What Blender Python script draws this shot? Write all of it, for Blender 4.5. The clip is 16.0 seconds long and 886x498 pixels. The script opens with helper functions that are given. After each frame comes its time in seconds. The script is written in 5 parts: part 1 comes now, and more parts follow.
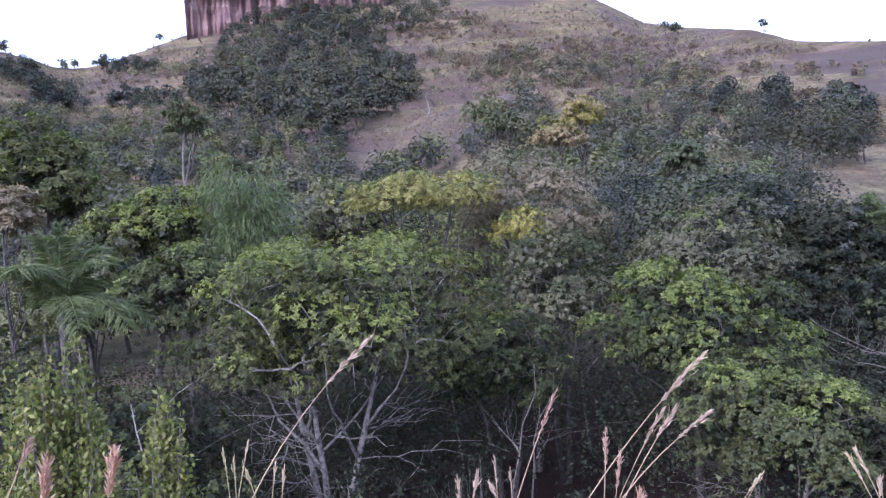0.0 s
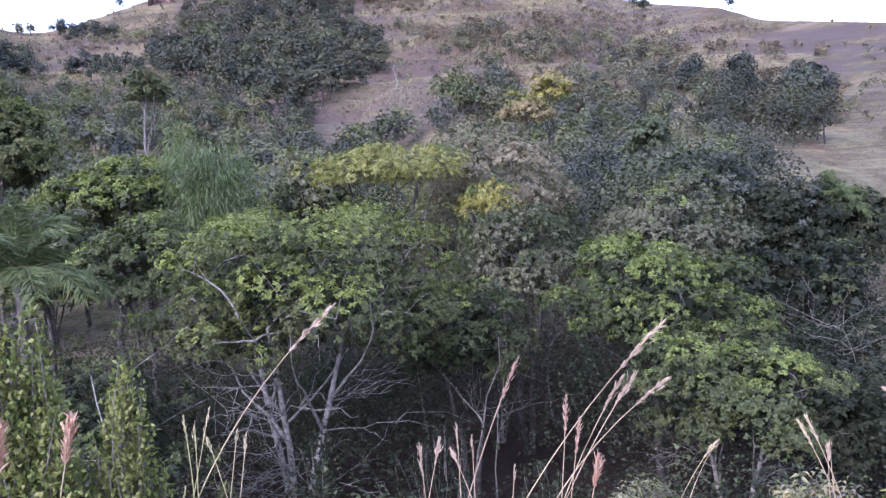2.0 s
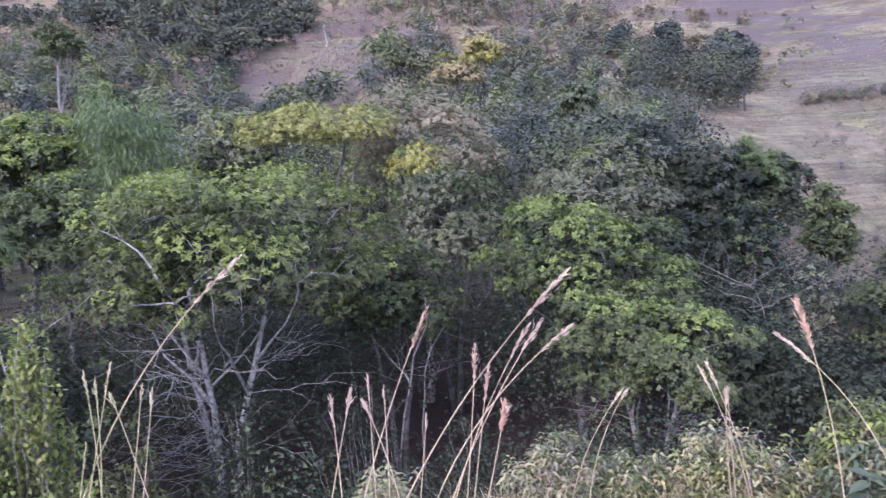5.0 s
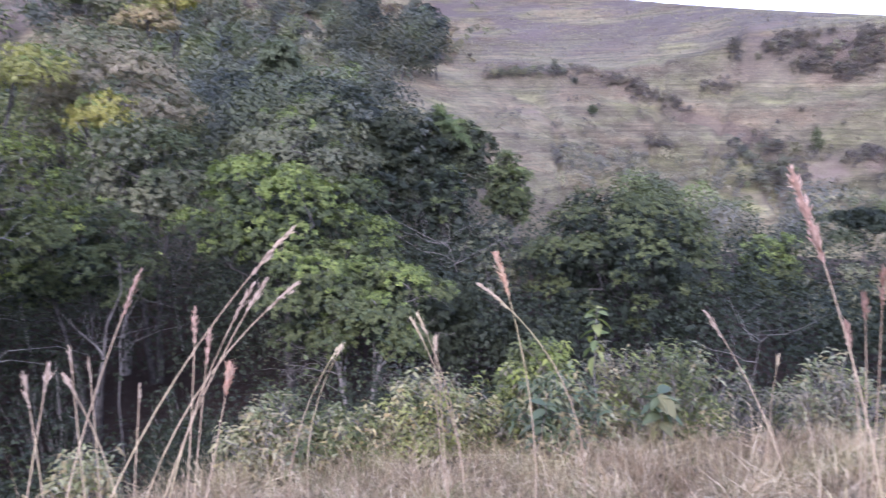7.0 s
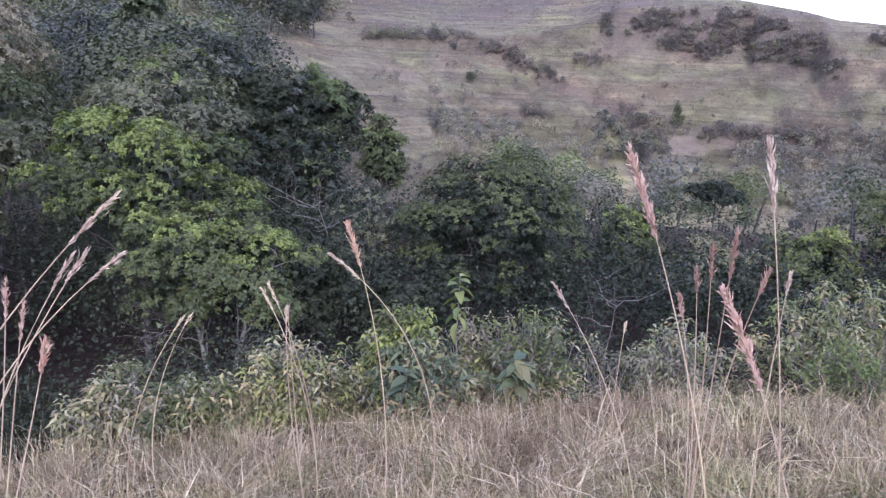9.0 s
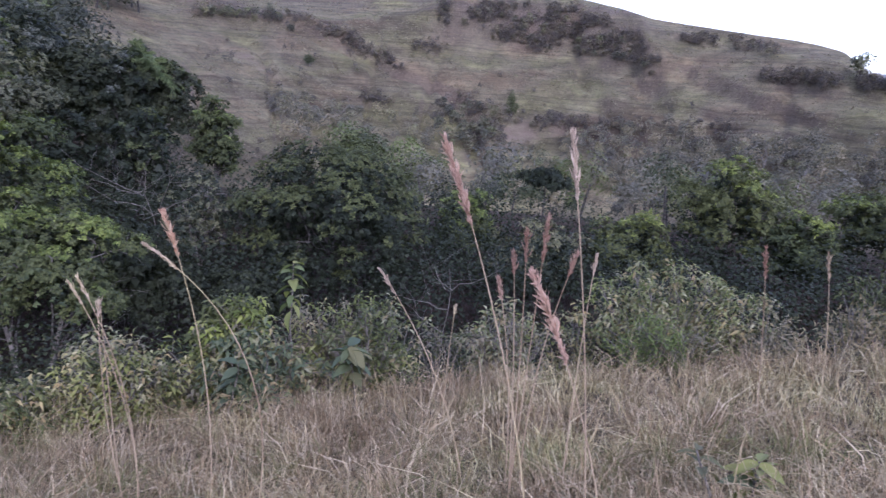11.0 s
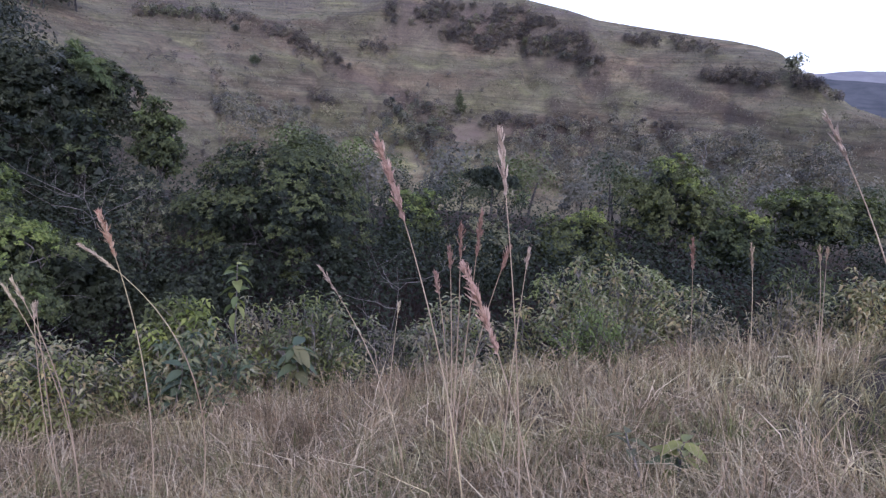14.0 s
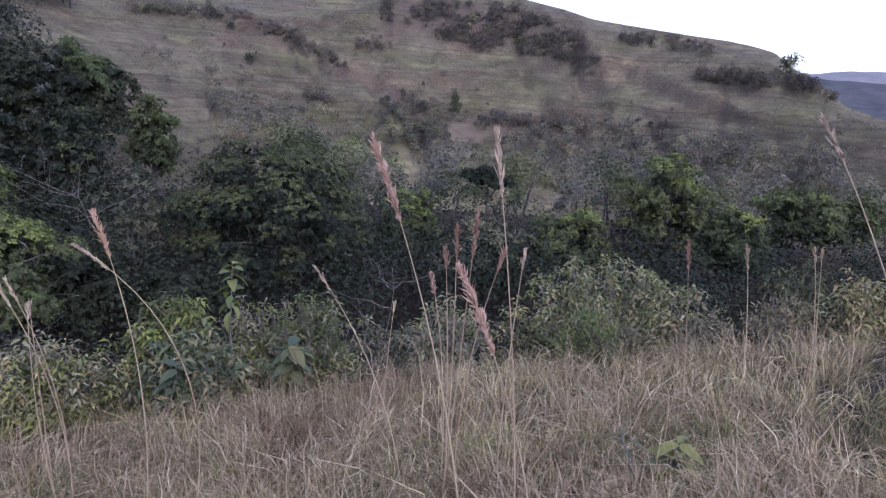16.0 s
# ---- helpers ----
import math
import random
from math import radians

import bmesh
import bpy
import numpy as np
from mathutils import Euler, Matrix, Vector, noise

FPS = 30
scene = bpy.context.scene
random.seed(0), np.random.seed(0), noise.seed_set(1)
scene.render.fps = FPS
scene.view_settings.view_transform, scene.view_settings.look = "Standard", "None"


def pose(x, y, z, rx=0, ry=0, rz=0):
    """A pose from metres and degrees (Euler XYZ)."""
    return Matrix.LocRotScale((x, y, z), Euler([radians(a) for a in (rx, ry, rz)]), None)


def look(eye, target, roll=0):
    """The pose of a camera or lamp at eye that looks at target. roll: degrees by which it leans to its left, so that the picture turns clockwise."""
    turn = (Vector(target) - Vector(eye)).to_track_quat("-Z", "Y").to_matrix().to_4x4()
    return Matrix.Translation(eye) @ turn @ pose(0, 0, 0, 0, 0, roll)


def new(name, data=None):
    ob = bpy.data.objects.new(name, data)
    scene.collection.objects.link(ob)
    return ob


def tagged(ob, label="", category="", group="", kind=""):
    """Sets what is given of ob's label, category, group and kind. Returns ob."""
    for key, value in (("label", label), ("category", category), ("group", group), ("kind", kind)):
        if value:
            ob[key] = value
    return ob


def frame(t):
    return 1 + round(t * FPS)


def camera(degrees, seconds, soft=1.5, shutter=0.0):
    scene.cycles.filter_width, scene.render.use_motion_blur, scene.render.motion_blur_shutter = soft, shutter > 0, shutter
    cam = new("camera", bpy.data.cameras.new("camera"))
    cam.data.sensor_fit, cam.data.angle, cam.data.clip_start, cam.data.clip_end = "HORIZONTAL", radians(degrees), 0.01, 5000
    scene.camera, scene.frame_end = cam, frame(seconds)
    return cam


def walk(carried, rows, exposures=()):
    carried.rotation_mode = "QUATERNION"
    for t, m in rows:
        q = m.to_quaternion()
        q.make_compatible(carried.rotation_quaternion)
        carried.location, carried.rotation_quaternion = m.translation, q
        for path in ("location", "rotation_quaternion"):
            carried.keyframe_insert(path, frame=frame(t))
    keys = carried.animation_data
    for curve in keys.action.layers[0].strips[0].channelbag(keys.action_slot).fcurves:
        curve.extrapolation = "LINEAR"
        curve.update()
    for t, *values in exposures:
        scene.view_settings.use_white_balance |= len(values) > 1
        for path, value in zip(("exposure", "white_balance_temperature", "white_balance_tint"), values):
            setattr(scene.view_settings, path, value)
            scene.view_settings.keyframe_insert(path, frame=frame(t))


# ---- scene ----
cam = camera(61.18, 16.0, soft=1.35, shutter=0.55)
EYE, TILT, LEAN = 1.6, -1.0, 4.0
ROWS = [
    (0, -0, 0, 0, 0, 0, 0),
    (0.5, 0.0006, 0.0087, -0.002, -0.584, -0.313, -0.186),
    (1, 0.0035, 0.0124, -0.0067, -1.037, -0.799, -0.484),
    (1.5, 0.0103, 0.0204, -0.0161, -1.803, -1.352, -0.501),
    (2, 0.0147, 0.003, -0.0239, -2.52, -1.957, -0.49),
    (2.5, 0.0137, 0.0008, -0.0297, -3.177, -2.494, -0.579),
    (3, 0.0178, 0.008, -0.0395, -3.971, -2.912, -0.737),
    (5.3, 0.1182, -0.0024, -0.0849, -9.511, -4.827, -0.661),
    (5.5, 0.1191, -0.0031, -0.0876, -11.26, -4.929, -0.79),
    (6, 0.1133, -0.0223, -0.096, -17.382, -5.487, -1.267),
    (6.5, 0.0634, 0.0016, -0.1079, -24.089, -6.219, -1.923),
    (7, 0.0217, 0.0166, -0.0956, -30.099, -6.986, -2.417),
    (7.5, 0.04, 0.0304, -0.0725, -34.858, -7.835, -3.167),
    (8, 0.0863, 0.0237, -0.0712, -37.304, -8.579, -4.193),
    (10.3, 0.225, -0.0005, -0.0658, -45.312, -9.927, -4.876),
    (10.5, 0.2247, -0.0217, -0.0647, -47.501, -9.8, -5.311),
    (11, 0.224, -0.0551, -0.0526, -51.259, -9.221, -5.709),
    (11.5, 0.2392, -0.097, -0.0501, -53.177, -8.919, -5.585),
    (12, 0.2044, -0.1381, -0.0528, -54.362, -8.711, -5.364),
    (12.5, 0.1992, -0.1637, -0.0507, -55.229, -8.645, -5.069),
    (13, 0.1927, -0.1746, -0.0515, -55.686, -8.598, -4.734),
    (13.5, 0.1881, -0.1816, -0.0523, -55.589, -8.666, -4.845),
    (14, 0.1839, -0.1779, -0.0511, -55.096, -8.831, -5.35),
    (14.5, 0.1868, -0.1761, -0.0501, -54.92, -8.869, -5.823),
    (15, 0.1934, -0.1658, -0.0491, -55.018, -8.913, -6.049),
    (15.5, 0.1927, -0.1696, -0.0466, -55.212, -8.869, -5.957),
    (16, 0.1884, -0.1685, -0.0429, -55.441, -8.896, -5.537),
]
walk(cam, [(t, pose(0, 0, EYE, TILT, LEAN, 0) @ pose(x, y, z, 90 + pitch, roll, yaw)) for t, x, y, z, yaw, pitch, roll in ROWS],
     exposures=[(0, 1.88, 5220, 32), (2, 2.10, 5220, 32), (3, 2.21, 5220, 33), (5.5, 2.26, 5220, 33), (7, 2.18, 5240, 31), (8, 1.99, 5240, 30), (10.5, 1.73, 5200, 30), (11, 1.42, 5200, 30), (11.5, 1.15, 5200, 30), (12, 1.12, 5200, 30), (13, 1.08, 5200, 30), (14.5, 1.15, 5200, 30), (16, 1.12, 5200, 30)])

# ---- light: soft evening sky, the sun low and veiled behind the viewer's left ----
world = bpy.data.worlds.new("evening_sky")
scene.world = world
world.use_nodes = True
wn, wl = world.node_tree.nodes, world.node_tree.links
sky = wn.new("ShaderNodeTexSky")
sky.sky_type, sky.sun_disc = "NISHITA", False
sky.sun_elevation, sky.sun_rotation = radians(32), radians(215)
sky.air_density, sky.dust_density, sky.ozone_density = 1.0, 1.0, 1.5
veil = wn.new("ShaderNodeHueSaturation")
veil.inputs["Saturation"].default_value = 0.5
wl.new(sky.outputs["Color"], veil.inputs["Color"])
wl.new(veil.outputs["Color"], wn["Background"].inputs["Color"])
wn["Background"].inputs["Strength"].default_value = 0.15
sun = new("sun", bpy.data.lights.new("sun", "SUN"))
sun.data.energy, sun.data.angle, sun.data.color = 0.8, radians(20), (1.0, 0.93, 0.85)
sun.matrix_world = look((0, 0, 60), Vector((0, 0, 60)) - Vector((math.sin(radians(215)) * math.cos(radians(32)), math.cos(radians(215)) * math.cos(radians(32)), math.sin(radians(32)))))


# ---- materials ----
def shader(name):
    m = bpy.data.materials.new(name)
    m.use_nodes = True
    nt = m.node_tree
    return m, nt, nt.nodes["Principled BSDF"]


def node(nt, kind, **values):
    n = nt.nodes.new("ShaderNode" + kind)
    for key, value in values.items():
        if key == "op":
            n.operation = value
        elif key == "blend":
            n.blend_type = value
        else:
            n.inputs[key].default_value = value
    return n


def ramp(nt, source, stops):
    n = nt.nodes.new("ShaderNodeValToRGB")
    while len(n.color_ramp.elements) < len(stops):
        n.color_ramp.elements.new(0.5)
    for e, (at, c) in zip(n.color_ramp.elements, stops):
        e.position, e.color = at, (*c, 1)
    nt.links.new(source, n.inputs["Fac"])
    return n


def tint(nt, kind, fac, a, b):
    """Mixes two colours (sockets or triples)."""
    n = nt.nodes.new("ShaderNodeMix")
    n.data_type, n.blend_type = "RGBA", kind
    for key, v in ((0, fac), (6, a), (7, b)):
        if isinstance(v, bpy.types.NodeSocket):
            nt.links.new(v, n.inputs[key])
        else:
            n.inputs[key].default_value = v if key == 0 else (*v, 1)
    return n.outputs[2]


def noise_tex(nt, scale, detail=4, coords=None, rough_=0.6):
    n = node(nt, "TexNoise", Scale=scale, Detail=detail, Roughness=rough_)
    if coords:
        nt.links.new(coords, n.inputs["Vector"])
    return n.outputs["Fac"]


def foliage(name, colors, through_=0.25, rough_=0.55, patch=1.2, gloss=0.2):
    """Leaves: each one its own shade between the colours, with larger patches, and some light passing through."""
    m, nt, b = shader(name)
    geo = nt.nodes.new("ShaderNodeNewGeometry")
    obj = nt.nodes.new("ShaderNodeObjectInfo")
    n = len(colors)
    c = ramp(nt, geo.outputs["Random Per Island"], [((i + 0.5) / n, col) for i, col in enumerate(colors)])
    fac = noise_tex(nt, patch, 3, geo.outputs["Position"])
    spread = ramp(nt, fac, [(0.3, (0.72, 0.74, 0.78)), (0.7, (1.24, 1.22, 1.12))])
    col = tint(nt, "MULTIPLY", 1.0, c.outputs["Color"], spread.outputs["Color"])
    whole = ramp(nt, obj.outputs["Random"], [(0.0, (0.82, 0.86, 0.9)), (1.0, (1.18, 1.12, 1.0))])
    col = tint(nt, "MULTIPLY", 1.0, col, whole.outputs["Color"])
    # plants that share one mesh differ by their tone; none given leaves the colour as it is
    own = nt.nodes.new("ShaderNodeAttribute")
    own.attribute_name = "tone"
    shade = ramp(nt, own.outputs["Fac"], [(0.0, (1, 1, 1)), (0.02, (0.55, 0.58, 0.62)), (0.5, (0.98, 0.98, 0.95)), (0.8, (1.3, 1.2, 1.0)), (1.0, (1.2, 1.3, 0.95))])
    col = tint(nt, "MULTIPLY", 1.0, col, shade.outputs["Color"])
    nt.links.new(col, b.inputs["Base Color"])
    b.inputs["Roughness"].default_value = rough_
    b.inputs["Specular IOR Level"].default_value = gloss
    t = node(nt, "BsdfTranslucent")
    nt.links.new(tint(nt, "MULTIPLY", 1.0, col, (1.1, 1.25, 0.6)), t.inputs["Color"])
    mix = nt.nodes.new("ShaderNodeMixShader")
    mix.inputs[0].default_value = through_
    nt.links.new(b.outputs[0], mix.inputs[1])
    nt.links.new(t.outputs[0], mix.inputs[2])
    nt.links.new(mix.outputs[0], nt.nodes["Material Output"].inputs["Surface"])
    return m


def bark(name, dark, light, scale=9.0, lichen=0.5):
    m, nt, b = shader(name)
    pos = nt.nodes.new("ShaderNodeNewGeometry").outputs["Position"]
    a = noise_tex(nt, scale, 6, pos)
    c = ramp(nt, a, [(0.5 - 0.25 * lichen, dark), (0.72 - 0.2 * lichen, light)])
    fine = ramp(nt, noise_tex(nt, scale * 7, 3, pos), [(0.3, (0.6, 0.6, 0.6)), (0.7, (1.2, 1.2, 1.2))])
    nt.links.new(tint(nt, "MULTIPLY", 1.0, c.outputs["Color"], fine.outputs["Color"]), b.inputs["Base Color"])
    b.inputs["Roughness"].default_value = 0.9
    bump = node(nt, "Bump", Strength=0.6, Distance=0.01)
    nt.links.new(noise_tex(nt, scale * 4, 4, pos), bump.inputs["Height"])
    nt.links.new(bump.outputs[0], b.inputs["Normal"])
    return m


def ground_material():
    """Dry hill pasture with cattle-trodden ledges, darker scrubby soil by patches, leaf litter in the ravine."""
    m, nt, b = shader("dry_hill_pasture")
    pos = nt.nodes.new("ShaderNodeNewGeometry").outputs["Position"]
    big = noise_tex(nt, 0.035, 5, pos)
    mid = noise_tex(nt, 0.35, 6, pos, 0.7)
    fine = noise_tex(nt, 2.2, 8, pos, 0.8)
    c1 = ramp(nt, mid, [(0.3, (0.1, 0.091, 0.062)), (0.5, (0.175, 0.161, 0.107)), (0.72, (0.26, 0.239, 0.158))]).outputs["Color"]
    c2 = ramp(nt, big, [(0.36, (0.62, 0.55, 0.55)), (0.5, (1.0, 0.95, 0.92)), (0.66, (1.2, 1.12, 1.0))]).outputs["Color"]
    col = tint(nt, "MULTIPLY", 1.0, c1, c2)
    # narrow level ledges
    sep = node(nt, "SeparateXYZ")
    nt.links.new(pos, sep.inputs[0])
    wob = node(nt, "Math", op="MULTIPLY_ADD")
    nt.links.new(noise_tex(nt, 0.12, 3, pos), wob.inputs[0])
    wob.inputs[1].default_value = 1.6
    nt.links.new(sep.outputs["Z"], wob.inputs[2])
    comb = node(nt, "CombineXYZ")
    nt.links.new(wob.outputs[0], comb.inputs["Z"])
    ledge = noise_tex(nt, 2.2, 3, comb.outputs[0], 0.7)
    led = ramp(nt, ledge, [(0.36, (0.55, 0.54, 0.54)), (0.5, (0.95, 0.95, 0.94)), (0.64, (1.25, 1.24, 1.18))]).outputs["Color"]
    col = tint(nt, "MULTIPLY", 0.9, col, led)
    comb2 = node(nt, "CombineXYZ")
    wide = node(nt, "Math", op="MULTIPLY_ADD")
    nt.links.new(noise_tex(nt, 0.03, 4, pos), wide.inputs[0])
    wide.inputs[1].default_value = 22.0
    nt.links.new(sep.outputs["Z"], wide.inputs[2])
    nt.links.new(wide.outputs[0], comb2.inputs["Z"])
    bands = ramp(nt, noise_tex(nt, 0.16, 4, comb2.outputs[0], 0.7), [(0.4, (0.6, 0.58, 0.57)), (0.5, (0.95, 0.95, 0.95)), (0.62, (1.12, 1.1, 1.05))]).outputs["Color"]
    col = tint(nt, "MULTIPLY", 0.8, col, bands)
    fin = ramp(nt, fine, [(0.34, (0.68, 0.67, 0.66)), (0.64, (1.24, 1.22, 1.17))]).outputs["Color"]
    col = tint(nt, "MULTIPLY", 0.8, col, fin)
    hue = ramp(nt, noise_tex(nt, 0.11, 5, pos, 0.65), [(0.36, (1.08, 0.96, 0.94)), (0.5, (1.0, 1.0, 1.0)), (0.64, (0.98, 1.04, 0.84))]).outputs["Color"]
    col = tint(nt, "MULTIPLY", 1.0, col, hue)
    # bare reddish earth in places
    red = ramp(nt, noise_tex(nt, 0.06, 4, pos), [(0.62, (0, 0, 0)), (0.72, (1, 1, 1))]).outputs["Color"]
    col = tint(nt, "MIX", red, col, (0.185, 0.138, 0.105))
    # dark purplish heath in drifts along the slopes
    drift = node(nt, "Mapping", Scale=(1.0, 1.0, 2.6))
    nt.links.new(pos, drift.inputs["Vector"])
    heath = ramp(nt, noise_tex(nt, 0.034, 8, drift.outputs[0], 0.68), [(0.49, (0, 0, 0)), (0.56, (0.8, 0.8, 0.8))]).outputs["Color"]
    high = node(nt, "MapRange")
    nt.links.new(sep.outputs["Z"], high.inputs["Value"])
    for key, v in (("From Min", 6.0), ("From Max", 22.0), ("To Min", 0.25), ("To Max", 1.0)):
        high.inputs[key].default_value = v
    cover = node(nt, "Math", op="MULTIPLY")
    nt.links.new(heath, cover.inputs[0])
    nt.links.new(high.outputs[0], cover.inputs[1])
    col = tint(nt, "MIX", cover.outputs[0], col, tint(nt, "MULTIPLY", 1.0, (0.092, 0.074, 0.072), fin))
    # dark brown mixed in on the steep faces of the ledges
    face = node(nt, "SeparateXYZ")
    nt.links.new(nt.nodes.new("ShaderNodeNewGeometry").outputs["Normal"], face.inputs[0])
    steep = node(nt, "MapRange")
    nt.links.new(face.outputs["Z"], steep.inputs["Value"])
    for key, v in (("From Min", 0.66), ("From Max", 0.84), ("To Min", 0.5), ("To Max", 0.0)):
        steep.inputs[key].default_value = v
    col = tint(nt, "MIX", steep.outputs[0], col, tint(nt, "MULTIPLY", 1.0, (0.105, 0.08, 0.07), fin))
    # slightly warmer tint on the ground high on the mountain
    upper_tint = node(nt, "MapRange")
    nt.links.new(sep.outputs["Z"], upper_tint.inputs["Value"])
    for key, v in (("From Min", 14.0), ("From Max", 40.0)):
        upper_tint.inputs[key].default_value = v
    col = tint(nt, "MULTIPLY", upper_tint.outputs[0], col, (1.0, 0.95, 0.91))
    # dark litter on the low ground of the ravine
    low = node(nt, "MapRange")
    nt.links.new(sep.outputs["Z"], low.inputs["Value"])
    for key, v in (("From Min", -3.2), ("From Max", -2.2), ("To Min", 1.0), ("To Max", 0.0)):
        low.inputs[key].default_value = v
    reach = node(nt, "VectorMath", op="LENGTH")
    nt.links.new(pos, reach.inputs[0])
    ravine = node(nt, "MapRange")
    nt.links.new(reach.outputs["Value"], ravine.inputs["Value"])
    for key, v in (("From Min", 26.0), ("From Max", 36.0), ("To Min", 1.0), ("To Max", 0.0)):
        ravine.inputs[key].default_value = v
    ravine_litter = node(nt, "Math", op="MULTIPLY")
    nt.links.new(low.outputs[0], ravine_litter.inputs[0])
    nt.links.new(ravine.outputs[0], ravine_litter.inputs[1])
    col = tint(nt, "MIX", ravine_litter.outputs[0], col, tint(nt, "MULTIPLY", 1.0, (0.045, 0.03, 0.023), fin))
    # soil close by, its colour lowered to stand for shade under the grass
    shaded_soil = node(nt, "MapRange")
    nt.links.new(reach.outputs["Value"], shaded_soil.inputs["Value"])
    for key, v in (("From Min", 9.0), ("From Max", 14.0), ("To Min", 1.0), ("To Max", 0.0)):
        shaded_soil.inputs[key].default_value = v
    col = tint(nt, "MIX", shaded_soil.outputs[0], col, tint(nt, "MULTIPLY", 1.0, (0.07, 0.056, 0.043), fin))
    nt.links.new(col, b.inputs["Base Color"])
    b.inputs["Roughness"].default_value = 0.95
    b.inputs["Specular IOR Level"].default_value = 0.15
    add = node(nt, "Math", op="ADD")
    nt.links.new(fine, add.inputs[0])
    nt.links.new(ledge, add.inputs[1])
    bump = node(nt, "Bump", Strength=0.7, Distance=0.25)
    nt.links.new(add.outputs[0], bump.inputs["Height"])
    nt.links.new(bump.outputs[0], b.inputs["Normal"])
    return m


def rock_material():
    m, nt, b = shader("red_sandstone")
    pos = nt.nodes.new("ShaderNodeNewGeometry").outputs["Position"]
    mp = node(nt, "Mapping", Scale=(1.0, 1.0, 0.18))
    nt.links.new(pos, mp.inputs["Vector"])
    streak = noise_tex(nt, 0.35, 6, mp.outputs[0], 0.7)
    level = node(nt, "Mapping", Scale=(0.06, 0.06, 0.5))
    nt.links.new(pos, level.inputs["Vector"])
    beds = noise_tex(nt, 0.6, 4, level.outputs[0], 0.6)
    both = node(nt, "Math", op="MULTIPLY_ADD")
    nt.links.new(beds, both.inputs[0])
    both.inputs[1].default_value = 0.5
    half = node(nt, "Math", op="MULTIPLY")
    nt.links.new(streak, half.inputs[0])
    half.inputs[1].default_value = 0.5
    nt.links.new(half.outputs[0], both.inputs[2])
    c = ramp(nt, both.outputs[0], [(0.34, (0.06, 0.045, 0.045)), (0.47, (0.17, 0.1, 0.088)), (0.58, (0.24, 0.15, 0.13)), (0.68, (0.5, 0.42, 0.37))]).outputs["Color"]
    nt.links.new(c, b.inputs["Base Color"])
    b.inputs["Roughness"].default_value = 0.92
    bump = node(nt, "Bump", Strength=0.8, Distance=1.5)
    nt.links.new(noise_tex(nt, 0.5, 6, mp.outputs[0], 0.7), bump.inputs["Height"])
    nt.links.new(bump.outputs[0], b.inputs["Normal"])
    return m


def straw(name, colors, through_=0.2):
    m, nt, b = shader(name)
    geo = nt.nodes.new("ShaderNodeNewGeometry")
    n = len(colors)
    c = ramp(nt, geo.outputs["Random Per Island"], [((i + 0.5) / n, col) for i, col in enumerate(colors)]).outputs["Color"]
    s = ramp(nt, noise_tex(nt, 0.9, 3, geo.outputs["Position"]), [(0.3, (0.62, 0.52, 0.46)), (0.42, (0.92, 0.87, 0.82)), (0.52, (1.12, 1.08, 1.02)), (0.62, (1.15, 1.18, 0.96)), (0.74, (0.95, 1.1, 0.78))]).outputs["Color"]
    col = tint(nt, "MULTIPLY", 1.0, c, s)
    nt.links.new(col, b.inputs["Base Color"])
    b.inputs["Roughness"].default_value = 0.7
    b.inputs["Specular IOR Level"].default_value = 0.25
    t = node(nt, "BsdfTranslucent")
    nt.links.new(col, t.inputs["Color"])
    mix = nt.nodes.new("ShaderNodeMixShader")
    mix.inputs[0].default_value = through_
    nt.links.new(b.outputs[0], mix.inputs[1])
    nt.links.new(t.outputs[0], mix.inputs[2])
    nt.links.new(mix.outputs[0], nt.nodes["Material Output"].inputs["Surface"])
    return m


